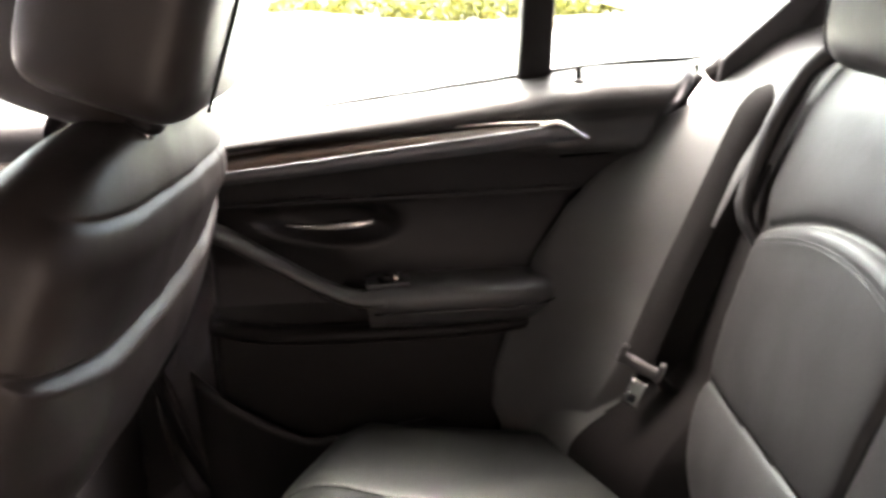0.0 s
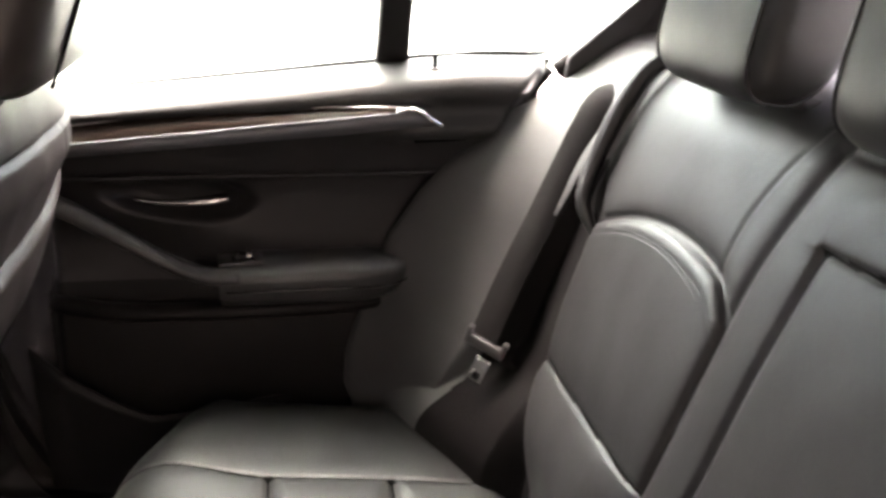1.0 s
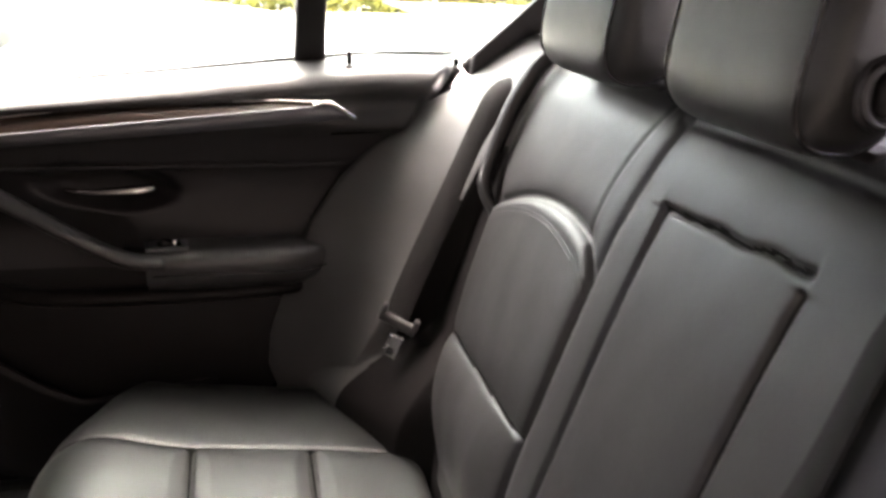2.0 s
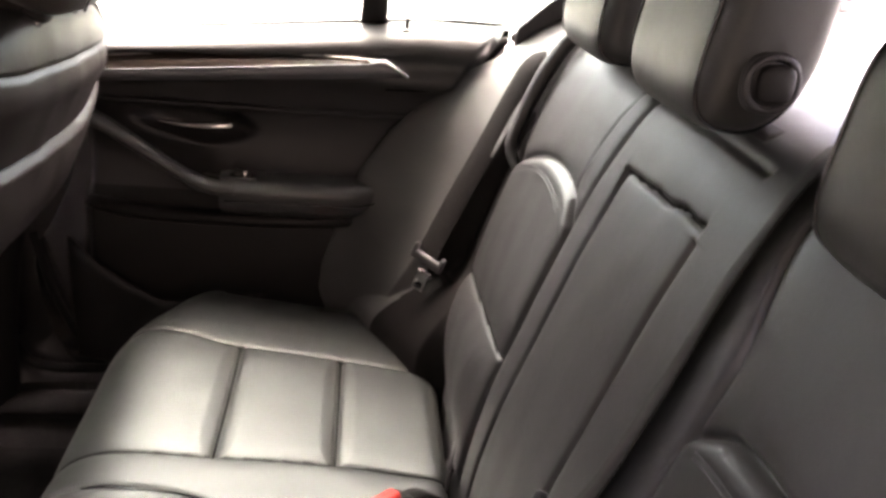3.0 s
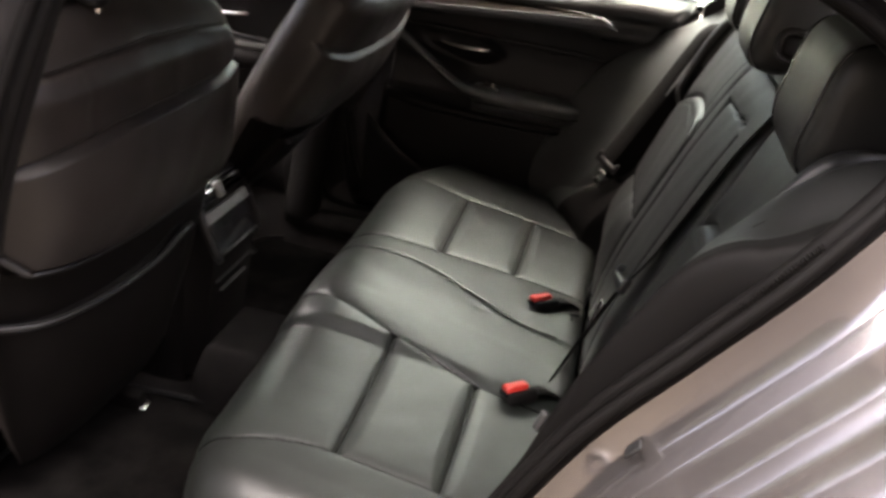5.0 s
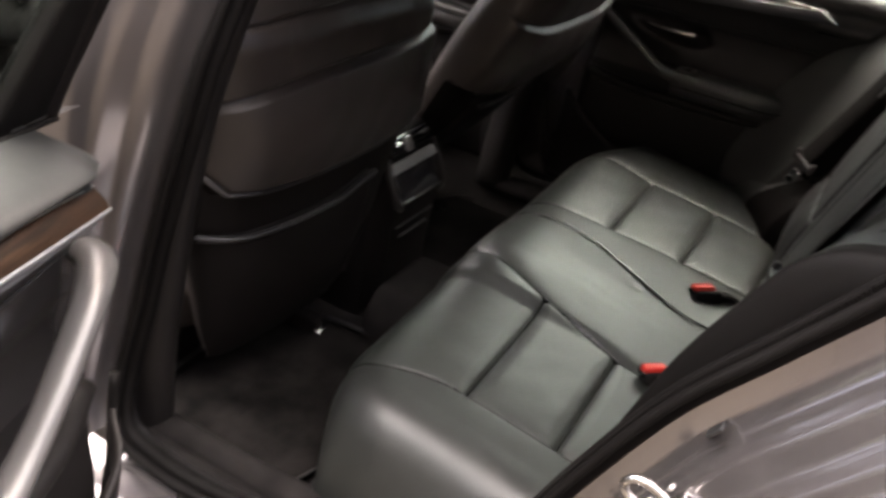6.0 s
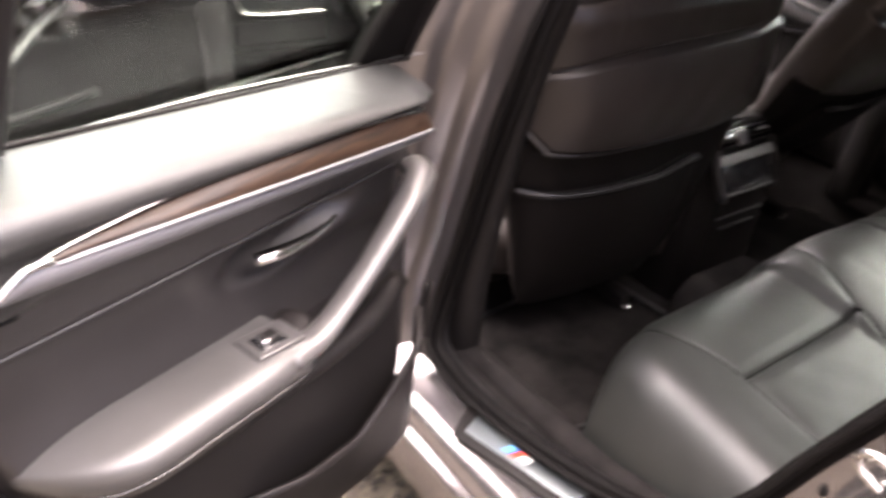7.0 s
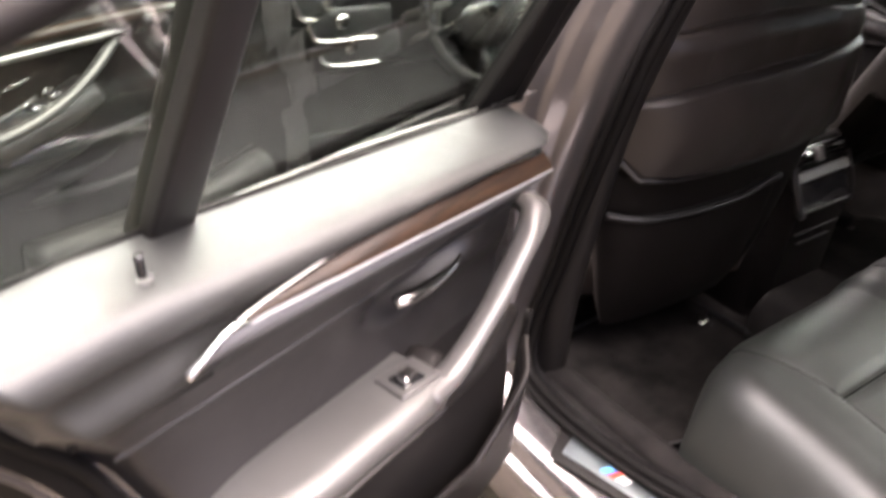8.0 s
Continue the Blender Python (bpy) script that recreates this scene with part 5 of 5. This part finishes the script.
# ---- dashboard and steering wheel ----
def build_dash():
    d = thing("dashboard", "dark dashboard with a bright trimmed light switch panel", "dashboard", at=(-1.75, 0, 0.5))
    rows = []
    y = np.linspace(-0.72, 0.72, 40)
    for xx, z in ((-2.05, 0.98), (-1.85, 1.02), (-1.70, 0.99), (-1.64, 0.93), (-1.63, 0.86), (-1.655, 0.78), (-1.66, 0.70), (-1.72, 0.60), (-1.85, 0.50)):
        rows.append(np.stack([np.full_like(y, xx) - 0.06 * np.abs(y / 0.72) ** 3, y, np.full_like(y, z)], 1))
    part("fascia", grid_bm(np.array(rows)), VINYL, d)
    part("switch_panel", block((0.03, 0.26, 0.085), pose(-1.665, -0.565, 0.735, 0, -6, -8), 0.012), TRIM_DARK, d, "dark light switch panel with a bright rim")
    part("panel_strip", tube([(-1.665, -0.715, 0.80), (-1.65, -0.70, 0.735), (-1.64, -0.66, 0.695), (-1.635, -0.43, 0.685)], 0.007, n=30, sides=8), CHROME, d)
    part("light_knob", pillow((0.03, 0.045, 0.045), pose(-1.645, -0.60, 0.745), 0.8, 12, 20), CHROME, d)
    part("knee_panel", block((0.04, 0.28, 0.07), pose(-1.665, -0.565, 0.63, 0, -16, -6), 0.01), SHELL, d)
    w = thing("steering_wheel", "black leather steering wheel with buttons on its spokes", "steering wheel", at=(-1.235, -0.375, 0.85))
    m = pose(-1.235, -0.375, 0.862, 0, 68, 0)
    c = [tuple(m @ Vector((0.19 * math.cos(a), 0.19 * math.sin(a), 0))) for a in np.linspace(0, 2 * np.pi, 24, endpoint=False)]
    part("rim", tube(c, 0.016, n=80, sides=12, closed=True, up=(0.9, 0.1, 0.4)), VINYL, w)
    hub = part("hub", pillow((0.17, 0.19, 0.07), m @ pose(0.012, 0, -0.02), 0.55), VINYL, w, "round black airbag cover")
    part("badge", pillow((0.045, 0.045, 0.008), m @ pose(-0.005, 0, 0.018), 0.8, 10, 24), CHROME, hub)
    for a in (80, -80):
        spoke = part("spoke", block((0.12, 0.062, 0.018), m @ pose(0, 0, 0, 0, 0, a) @ pose(0.125, 0, -0.012), 0.006), PLASTIC_GREY, w, "grey spoke with bright buttons")
        for k, q in enumerate((-0.018, 0.0, 0.018)):
            part("button", block((0.030, 0.008, 0.008), m @ pose(0, 0, 0, 0, 0, a) @ pose(0.115 + 0.006 * k, q, -0.002), 0.003), SATIN, spoke)
    for q in (-0.026, 0.026):
        part("lower_spoke", tube([tuple(m @ Vector(v)) for v in ((0.07, q * 1.3, -0.014), (0.12, q * 1.1, -0.010), (0.185, q * 0.8, -0.002))], 0.010, n=12, sides=10), PLASTIC_GREY, w)
    part("spoke_web", block((0.09, 0.040, 0.008), m @ pose(0.125, 0, -0.014), 0.003), TRIM_DARK, w)
    part("column", tube([tuple(m @ Vector((0, 0, -0.03))), tuple(m @ Vector((0, 0, -0.2))), tuple(m @ Vector((0, 0, -0.42)))], 0.05, n=8, sides=16), PLASTIC, w)


build_dash()


# ---- body shell ----
# the left rear door's opening, from the roof down the pillar, along the sill and up over the wheel arch
LOOP = [(-0.27, -0.600, 1.365), (-0.305, -0.665, 1.22), (-0.335, -0.720, 1.07), (-0.370, -0.735, 0.93), (-0.420, -0.735, 0.77), (-0.462, -0.740, 0.60),
        (-0.490, -0.755, 0.47), (-0.480, -0.778, 0.375), (-0.42, -0.782, 0.348), (-0.30, -0.784, 0.348), (-0.15, -0.766, 0.352), (-0.02, -0.738, 0.364),
        (0.075, -0.735, 0.405), (0.145, -0.730, 0.47), (0.207, -0.730, 0.567), (0.262, -0.730, 0.70), (0.338, -0.730, 0.862), (0.42, -0.730, 0.985),
        (0.505, -0.725, 1.11), (0.565, -0.685, 1.21), (0.53, -0.640, 1.285), (0.38, -0.605, 1.345), (0.15, -0.592, 1.380), (-0.10, -0.590, 1.388)]


def sweep(loop, profile, s=-1, closed=True, n=260):
    """Strips that follow a loop: profile of (outward, sideways) offsets."""
    p = curve_points(loop + [loop[0]], n + 1)[:-1]
    t = np.roll(p, -1, 0) - np.roll(p, 1, 0)
    t[:, 1] = 0
    t /= np.linalg.norm(t, axis=1)[:, None]
    out = np.stack([t[:, 2], 0 * t[:, 0], -t[:, 0]], 1)
    cen = p.mean(0)
    if np.mean(np.sum(out * (p - cen), 1)) < 0:
        out = -out
    rows = np.stack([p + o * out + np.array([0, s * w, 0]) for o, w in profile], 1)
    return rows


def build_shell():
    shell = thing("car_body", "grey metallic saloon car body with pillars, sills and roof", "car body", kind="structure", at=(0, 0, 0.2))
    # inner trim lip, seal, stepped painted jamb
    part("opening_seal", grid_bm(sweep(LOOP, [(0.004 + 0.013 * math.cos(a), 0.0 + 0.013 * math.sin(a)) for a in np.linspace(0, 2 * np.pi, 12, endpoint=False)]), close_u=True, close_v=True), RUBBER, shell, "black rubber door opening seal")
    part("seal_lip", grid_bm(sweep(LOOP, [(0.002 + 0.007 * math.cos(a), 0.024 + 0.009 * math.sin(a)) for a in np.linspace(0, 2 * np.pi, 10, endpoint=False)]), close_u=True, close_v=True), RUBBER, shell)
    part("inner_trim", grid_bm(sweep(LOOP, [(0.006, 0.004), (0.004, -0.012), (0.012, -0.030), (0.05, -0.045), (0.10, -0.05)]), close_u=True), VINYL, shell)
    steps = [(0.006, 0.008), (0.022, 0.014), (0.042, 0.019), (0.058, 0.024), (0.067, 0.034), (0.073, 0.058), (0.081, 0.067), (0.097, 0.071),
             (0.104, 0.080), (0.108, 0.100), (0.115, 0.107), (0.124, 0.110), (0.130, 0.120), (0.134, 0.142), (0.145, 0.160)]
    rows = sweep(LOOP, steps)
    rot = int(np.argmin(np.abs(rows[:, 0, 0] + 0.15) + 9 * (rows[:, 0, 2] > 0.6)))
    rows = np.roll(rows, -rot, 0)
    keep = [i for i in range(len(rows)) if rows[i, 0, 2] > 0.372]
    rows = rows[keep[0]:keep[-1] + 1]
    rear_part = rows[:, 0, 0] > 0.0
    cut = int(np.argmax(~rear_part)) if rear_part[0] else int(np.argmax(rear_part))
    part("jamb_lining", grid_bm(rows[:cut + 1, :2]), RUBBER, shell, "wide black rubber lining beside the seal")
    part("door_jamb", grid_bm(rows[:cut + 1, 1:]), PAINT, shell, "stepped grey painted door jamb")
    # Pillar takes the darker paint copy, its shade held in the colour.
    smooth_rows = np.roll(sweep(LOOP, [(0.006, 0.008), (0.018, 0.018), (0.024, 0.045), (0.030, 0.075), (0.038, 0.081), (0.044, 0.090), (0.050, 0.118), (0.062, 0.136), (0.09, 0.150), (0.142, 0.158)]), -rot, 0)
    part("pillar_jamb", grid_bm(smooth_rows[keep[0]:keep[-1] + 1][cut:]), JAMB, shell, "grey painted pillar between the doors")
    right = [(x, -y, z) for x, y, z in LOOP]
    part("opening_seal", grid_bm(sweep(right, [(0.004 + 0.013 * math.cos(a), 0.013 * math.sin(a)) for a in np.linspace(0, 2 * np.pi, 12, endpoint=False)], 1), close_u=True, close_v=True), RUBBER, shell)
    part("inner_trim", grid_bm(sweep(right, [(0.006, 0.004), (0.004, -0.012), (0.012, -0.030), (0.05, -0.045), (0.10, -0.05)], 1), close_u=True), VINYL, shell)
    closed = sweep(right, [(-0.06, 0.055), (0.0, 0.05), (0.02, 0.03), (0.03, 0.05), (0.06, 0.085), (0.10, 0.12), (0.142, 0.158), (0.20, 0.16)], 1)
    above = closed[:, 1, 2] > 1.035
    for k in (0, 1):
        closed[above, k] = closed[above, 2]
    part("door_jamb", grid_bm(closed, close_u=True), VINYL, shell)
    for s in (-1, 1):
        rows = sweep(LOOP if s < 0 else right, [(0.142, 0.158), (0.150, 0.168), (0.17, 0.175), (0.24, 0.185), (0.33, 0.183), (0.42, 0.170)], s)
        keep = [i for i in range(len(rows)) if rows[i, 0, 0] > 0.16 and rows[i, 0, 2] < 1.10]
        part("quarter_skin", grid_bm(rows[keep[0]:keep[-1] + 1], flip=s > 0), PAINT, shell)
    for x, y, z in ((-0.505, -0.78, 0.655), (-0.42, -0.772, 0.92), (0.25, -0.775, 0.585), (0.30, -0.78, 0.69)):
        part("plug", pillow((0.016, 0.016, 0.008), pose(x, y, z, 0, 65, 0), 0.8, 8, 14), RUBBER, shell)
    ribs = bmesh.new()
    path = curve_points([(0.215, -0.748, 0.60), (0.262, -0.748, 0.712), (0.338, -0.748, 0.872), (0.42, -0.748, 0.995), (0.505, -0.743, 1.12)], 150)
    for q in path:
        bmesh.ops.create_cube(ribs, size=1.0, matrix=Matrix.Translation(q) @ Euler((0, radians(-55), 0)).to_matrix().to_4x4() @ Matrix.Diagonal((0.0022, 0.010, 0.006, 1)))
    tagged(part("seal_ribs", ribs, RUBBER, shell, smooth=False), kind="stuff")
    # striker on the rear jamb
    st = part("striker", block((0.052, 0.032, 0.005), pose(0.382, -0.806, 0.778, 0, -62, 0), 0.002), STEEL, shell, "bright steel door striker")
    sm = pose(0.372, -0.806, 0.782, 0, -62, 0)
    part("striker_loop", tube([tuple(sm @ Vector(v)) for v in ((-0.016, -0.008, 0), (-0.016, -0.011, 0.030), (-0.002, -0.012, 0.042), (0.014, -0.011, 0.030), (0.016, -0.008, 0))], 0.0055, n=26, sides=8), STEEL, st)
    for dx in (-0.018, 0.018):
        part("bolt", pillow((0.012, 0.012, 0.007), sm @ pose(dx, 0.010, 0.004), 0.8, 8, 12), STEEL, st)
    part("wear_pad", block((0.022, 0.016, 0.004), pose(0.396, -0.762, 0.868, 0, -57, 0), 0.0015), TRIM_DARK, shell)
    # sills
    for s in (-1, 1):
        for name, mat, sec in (("sill_lining", CARPET, ((0.60, 0.225), (0.66, 0.240), (0.70, 0.300), (0.735, 0.328), (0.770, 0.335), (0.802, 0.332))),
                               ("sill", PAINT, ((0.800, 0.330), (0.86, 0.326), (0.888, 0.320), (0.898, 0.308), (0.902, 0.288), (0.908, 0.282), (0.920, 0.281), (0.926, 0.274), (0.928, 0.262))),
                               ("rocker_panel", PAINT, ((0.928, 0.262), (0.920, 0.255), (0.925, 0.245), (0.935, 0.215), (0.925, 0.175), (0.88, 0.160), (0.60, 0.160)))):
            rows = [[(x, s * a, b + 0.05 * smoothstep(0.0, 0.20, x) * (a < 0.9)) for a, b in sec] for x in np.linspace(-1.75, 0.22, 60)]
            part(name, grid_bm(np.array(rows), flip=s > 0), mat, shell, angle=50)
        part("sill_carpet", tube([(-0.52, s * 0.70, 0.31), (-0.2, s * 0.695, 0.32), (0.1, s * 0.69, 0.36)], 0.03, n=16, sides=10), CARPET, shell)
    def plate(a, b, t):
        q = (1 - a) * (1 - b) * np.array([-0.275, -0.858]) + a * (1 - b) * np.array([-0.050, -0.804]) + (1 - a) * b * np.array([-0.302, -0.814]) + a * b * np.array([-0.050, -0.752])
        return (q[0], q[1], 0.331 + t)
    part("sill_cover", slab([(-0.09, -0.45), (1.14, -0.35), (1.18, 1.2), (-0.09, 1.2)], plate, 0.006, 0.002), PLASTIC, shell)
    sp = part("sill_plate", slab([(0, 0), (1, 0), (1.02, 0.9), (0.02, 0.95)], lambda a, b, t: plate(a, b, 0.0065 + t), 0.003, 0.001), PLATE, shell, "brushed metal sill plate with coloured stripes")
    for k, w, mt in ((0.330, 0.050, LIGHT_BLUE), (0.388, 0.018, BLUE), (0.410, 0.055, ORANGE)):
        part("stripe", slab([(k, 0.22), (k + w, 0.22), (k + w + 0.045, 0.62), (k + 0.045, 0.62)], lambda a, b, t: plate(a, b, 0.0097 + t), 0.001), mt, sp, smooth=False)
    for k in (0.475, 0.505, 0.535):
        part("emblem_bar", slab([(k, 0.24), (k + 0.018, 0.24), (k + 0.045, 0.56), (k + 0.027, 0.56)], lambda a, b, t: plate(a, b, 0.0097 + t), 0.001), WHITE, sp, smooth=False)
    # floor
    floor = part("floor", grid_bm(np.stack(np.meshgrid(np.linspace(-2.0, 0.30, 60), np.linspace(-0.70, 0.70, 40), indexing="ij") + [np.full((60, 40), 0.226)], 2)), CARPET, shell, "black carpeted floor")
    part("underbody", block((4.2, 1.5, 0.04), pose(-0.55, 0, 0.19), 0.01), PLASTIC, shell)
    part("seat_riser", block((0.46, 1.26, 0.16), pose(0.15, 0, 0.29), 0.03), CARPET, shell)
    # pillars: covers inside
    for s in (-1, 1):
        M = lambda pts: [(x, s * y, z) for x, y, z in pts]
        part("b_pillar_trim", tube(M([(-0.52, 0.70, 0.30), (-0.50, 0.70, 0.55), (-0.44, 0.695, 0.90), (-0.385, 0.67, 1.12), (-0.33, 0.60, 1.36)]), 0.055, n=40, sides=14, flat=0.6, up=(0, 1, 0)), PLASTIC, shell)
        part("a_pillar", tube(M([(-2.0, 0.74, 0.98), (-1.7, 0.70, 1.12), (-1.4, 0.655, 1.25), (-1.05, 0.61, 1.37)]), 0.045, n=24, sides=12), PAINT, shell)
        part("hinge_pillar", block((0.16, 0.14, 0.72), pose(-1.68, s * 0.80, 0.66), 0.03), PAINT, shell)
        part("c_pillar_trim", slab(([(0.462, 1.080), (0.462, 1.122), (0.555, 1.218), (0.40, 1.36)] if s > 0 else [(0.50, 1.10), (0.60, 1.235), (0.40, 1.36)]) + [(0.55, 1.40), (0.95, 1.235), (1.12, 1.175), (0.95, 1.150), (0.72, 1.115), (0.66, 1.09)], lambda a, b, t: (a, s * (0.70 - 0.42 * (b - 1.1) + t), b), 0.02, 0.006), VINYL, shell)
        part("roof_rail", tube(M([(-1.05, 0.615, 1.385), (-0.6, 0.60, 1.415), (0.0, 0.595, 1.425), (0.4, 0.60, 1.40), (0.75, 0.63, 1.325), (1.15, 0.70, 1.165)]), 0.028, n=40, sides=12), PAINT, shell)
        part("quarter_panel", grid_bm(np.array([[(x, s * y, z) for y, z in ((0.86 - 0.05 * k, 1.10), (0.915 - 0.05 * k, 1.0), (0.925 - 0.06 * k, 0.85), (0.915 - 0.06 * k, 0.6 + 0.05 * k), (0.90 - 0.06 * k, 0.30 + 0.1 * k))] for x, k in ((1.22, 0.0), (1.4, 0.1), (1.7, 0.5), (1.95, 1.0))]), flip=s < 0), PAINT, shell)
        part("shoulder_panel", grid_bm(np.array([[(x, s * y, z) for y, z in ((0.70, 1.13), (0.80, 1.115), (0.87, 1.09), (0.905, 1.02), (0.915, zlow))] for x, zlow in ((0.72, 0.90), (0.80, 0.86), (0.9, 0.80), (1.1, 0.82), (1.22, 0.85))]), flip=s < 0), PAINT, shell)
        part("fender", grid_bm(np.array([[(x, s * y, z) for y, z in ((0.70, 0.99 - 0.02 * k), (0.84, 0.95), (0.915 - 0.03 * k, 0.86), (0.92 - 0.03 * k, zl))] for x, k, zl in ((-1.6, 0, 0.30), (-1.78, 0, 0.62), (-2.1, 0.5, 0.72), (-2.4, 1, 0.62), (-2.6, 2.5, 0.35), (-2.85, 6, 0.35))]), flip=s > 0), PAINT, shell)
        part("side_window_trim", tube(M([(0.60, 0.675, 1.235), (0.50, 0.60, 1.32), (0.2, 0.585, 1.40)]), 0.012, n=20, sides=8), SHELL, shell)
    # roof, headliner, shelf, screens, lids
    xs = np.linspace(-1.05, 0.80, 30)
    ys = np.linspace(-0.60, 0.60, 24)
    gx, gy = np.meshgrid(xs, ys, indexing="ij")
    top = 1.468 - 0.055 * ((gx + 0.15) / 0.95) ** 2 - 0.06 * (gy / 0.6) ** 2
    part("roof", grid_bm(np.stack([gx, gy, top], 2)), PAINT, shell, "grey metallic roof")
    part("headliner", grid_bm(np.stack([gx, gy, top - 0.035], 2), flip=True), HEADLINER, shell, "dark anthracite cloth headliner")
    # Pale trim on the shelf carries the rear window's glare as colour.
    shelf = part("parcel_shelf", slab([(0.60, -0.66), (0.60, 0.66), (0.80, 0.69), (1.16, 0.66), (1.16, -0.66), (0.80, -0.69)], lambda a, b, t: (a, b, 1.115 + 0.14 * (a - 0.6) + t), 0.02, 0.006), PALE_TRIM, shell, "parcel shelf below the rear window, glare painted in as pale grey")
    def screen(name, x0, z0, w0, x1, z1, w1, bow):
        k = np.linspace(0, 1, 12)[:, None]
        v = np.linspace(-1, 1, 20)[None]
        px = x0 + (x1 - x0) * k + bow * v ** 2 + 0 * k
        py = (w0 + (w1 - w0) * k) * v
        pz = z0 + (z1 - z0) * k - 0.03 * v ** 2 + 0.03 * np.sin(np.pi * k)
        g = part(name, grid_bm(np.stack([px, py, pz], 2)), CLEAR, shell)
        sol = g.modifiers.new("thickness", "SOLIDIFY")
        sol.thickness = 0.004
        g.visible_shadow = False
    screen("rear_window", 1.22, 1.125, 0.62, 0.80, 1.39, 0.55, -0.05)
    screen("windscreen", -2.02, 0.99, 0.70, -1.05, 1.40, 0.56, 0.08)
    bx, by = np.meshgrid(np.linspace(-2.85, -2.0, 14), np.linspace(-0.74, 0.74, 18), indexing="ij")
    part("bonnet", grid_bm(np.stack([bx, by, 0.99 - 0.14 * ((bx + 2.0) / 0.85) ** 2 - 0.05 * (by / 0.74) ** 2], 2)), PAINT, shell)
    bx, by = np.meshgrid(np.linspace(1.20, 1.95, 14), np.linspace(-0.80, 0.80, 18), indexing="ij")
    part("boot_lid", grid_bm(np.stack([bx, by, 1.125 - 0.05 * (bx - 1.2) - 0.06 * (by / 0.8) ** 4], 2)), PAINT, shell)
    part("rear_bumper", block((0.30, 1.76, 0.72), pose(1.86, 0, 0.70), 0.10, 5), PAINT, shell)
    part("front_bumper", block((0.30, 1.70, 0.56), pose(-2.82, 0, 0.56), 0.12, 5), PAINT, shell)
    part("boot_bulkhead", block((0.03, 1.40, 0.80), pose(0.80, 0, 0.66), 0.01), CARPET, shell)
    part("engine_bulkhead", block((0.04, 1.45, 0.70), pose(-1.95, 0, 0.62), 0.01), CARPET, shell)
    for s in (-1, 1):
        part("wheel_house", tube([(0.90, s * 0.62, 0.32), (0.90, s * 0.75, 0.32), (0.90, s * 0.86, 0.32)], 0.36, n=6, sides=36), PLASTIC, shell)


build_shell()


def build_wheel(x, s):
    w = thing("wheel", "alloy road wheel with a black tyre", "wheel", group="road wheels", at=(x, s * 0.80, 0))
    c = Vector((x, s * 0.80, 0.325))
    ring = [tuple(c + Vector((0.265 * math.cos(a), 0, 0.265 * math.sin(a)))) for a in np.linspace(0, 2 * np.pi, 24, endpoint=False)]
    part("tyre", tube(ring, 0.062, n=72, sides=14, closed=True, up=(0, 1, 0), flat=1.7), TYRE, w)
    rim = part("rim", tube([tuple(Vector(q) * 0.83 + c * 0.17) for q in ring], 0.018, n=60, sides=8, closed=True, up=(0, 1, 0), flat=4), SATIN, w)
    part("hub", pillow((0.10, 0.06, 0.10), pose(x, s * 0.87, 0.325), 0.7, 12, 20), SATIN, w)
    for k in range(10):
        a = 2 * math.pi * k / 10
        part("spoke", block((0.19, 0.025, 0.028), pose(x, s * 0.87, 0.325, 0, math.degrees(a), 0) @ pose(0.12, 0, 0), 0.006), SATIN, rim)


for wx in (0.90, -2.06):
    for ws in (-1, 1):
        build_wheel(wx, ws)
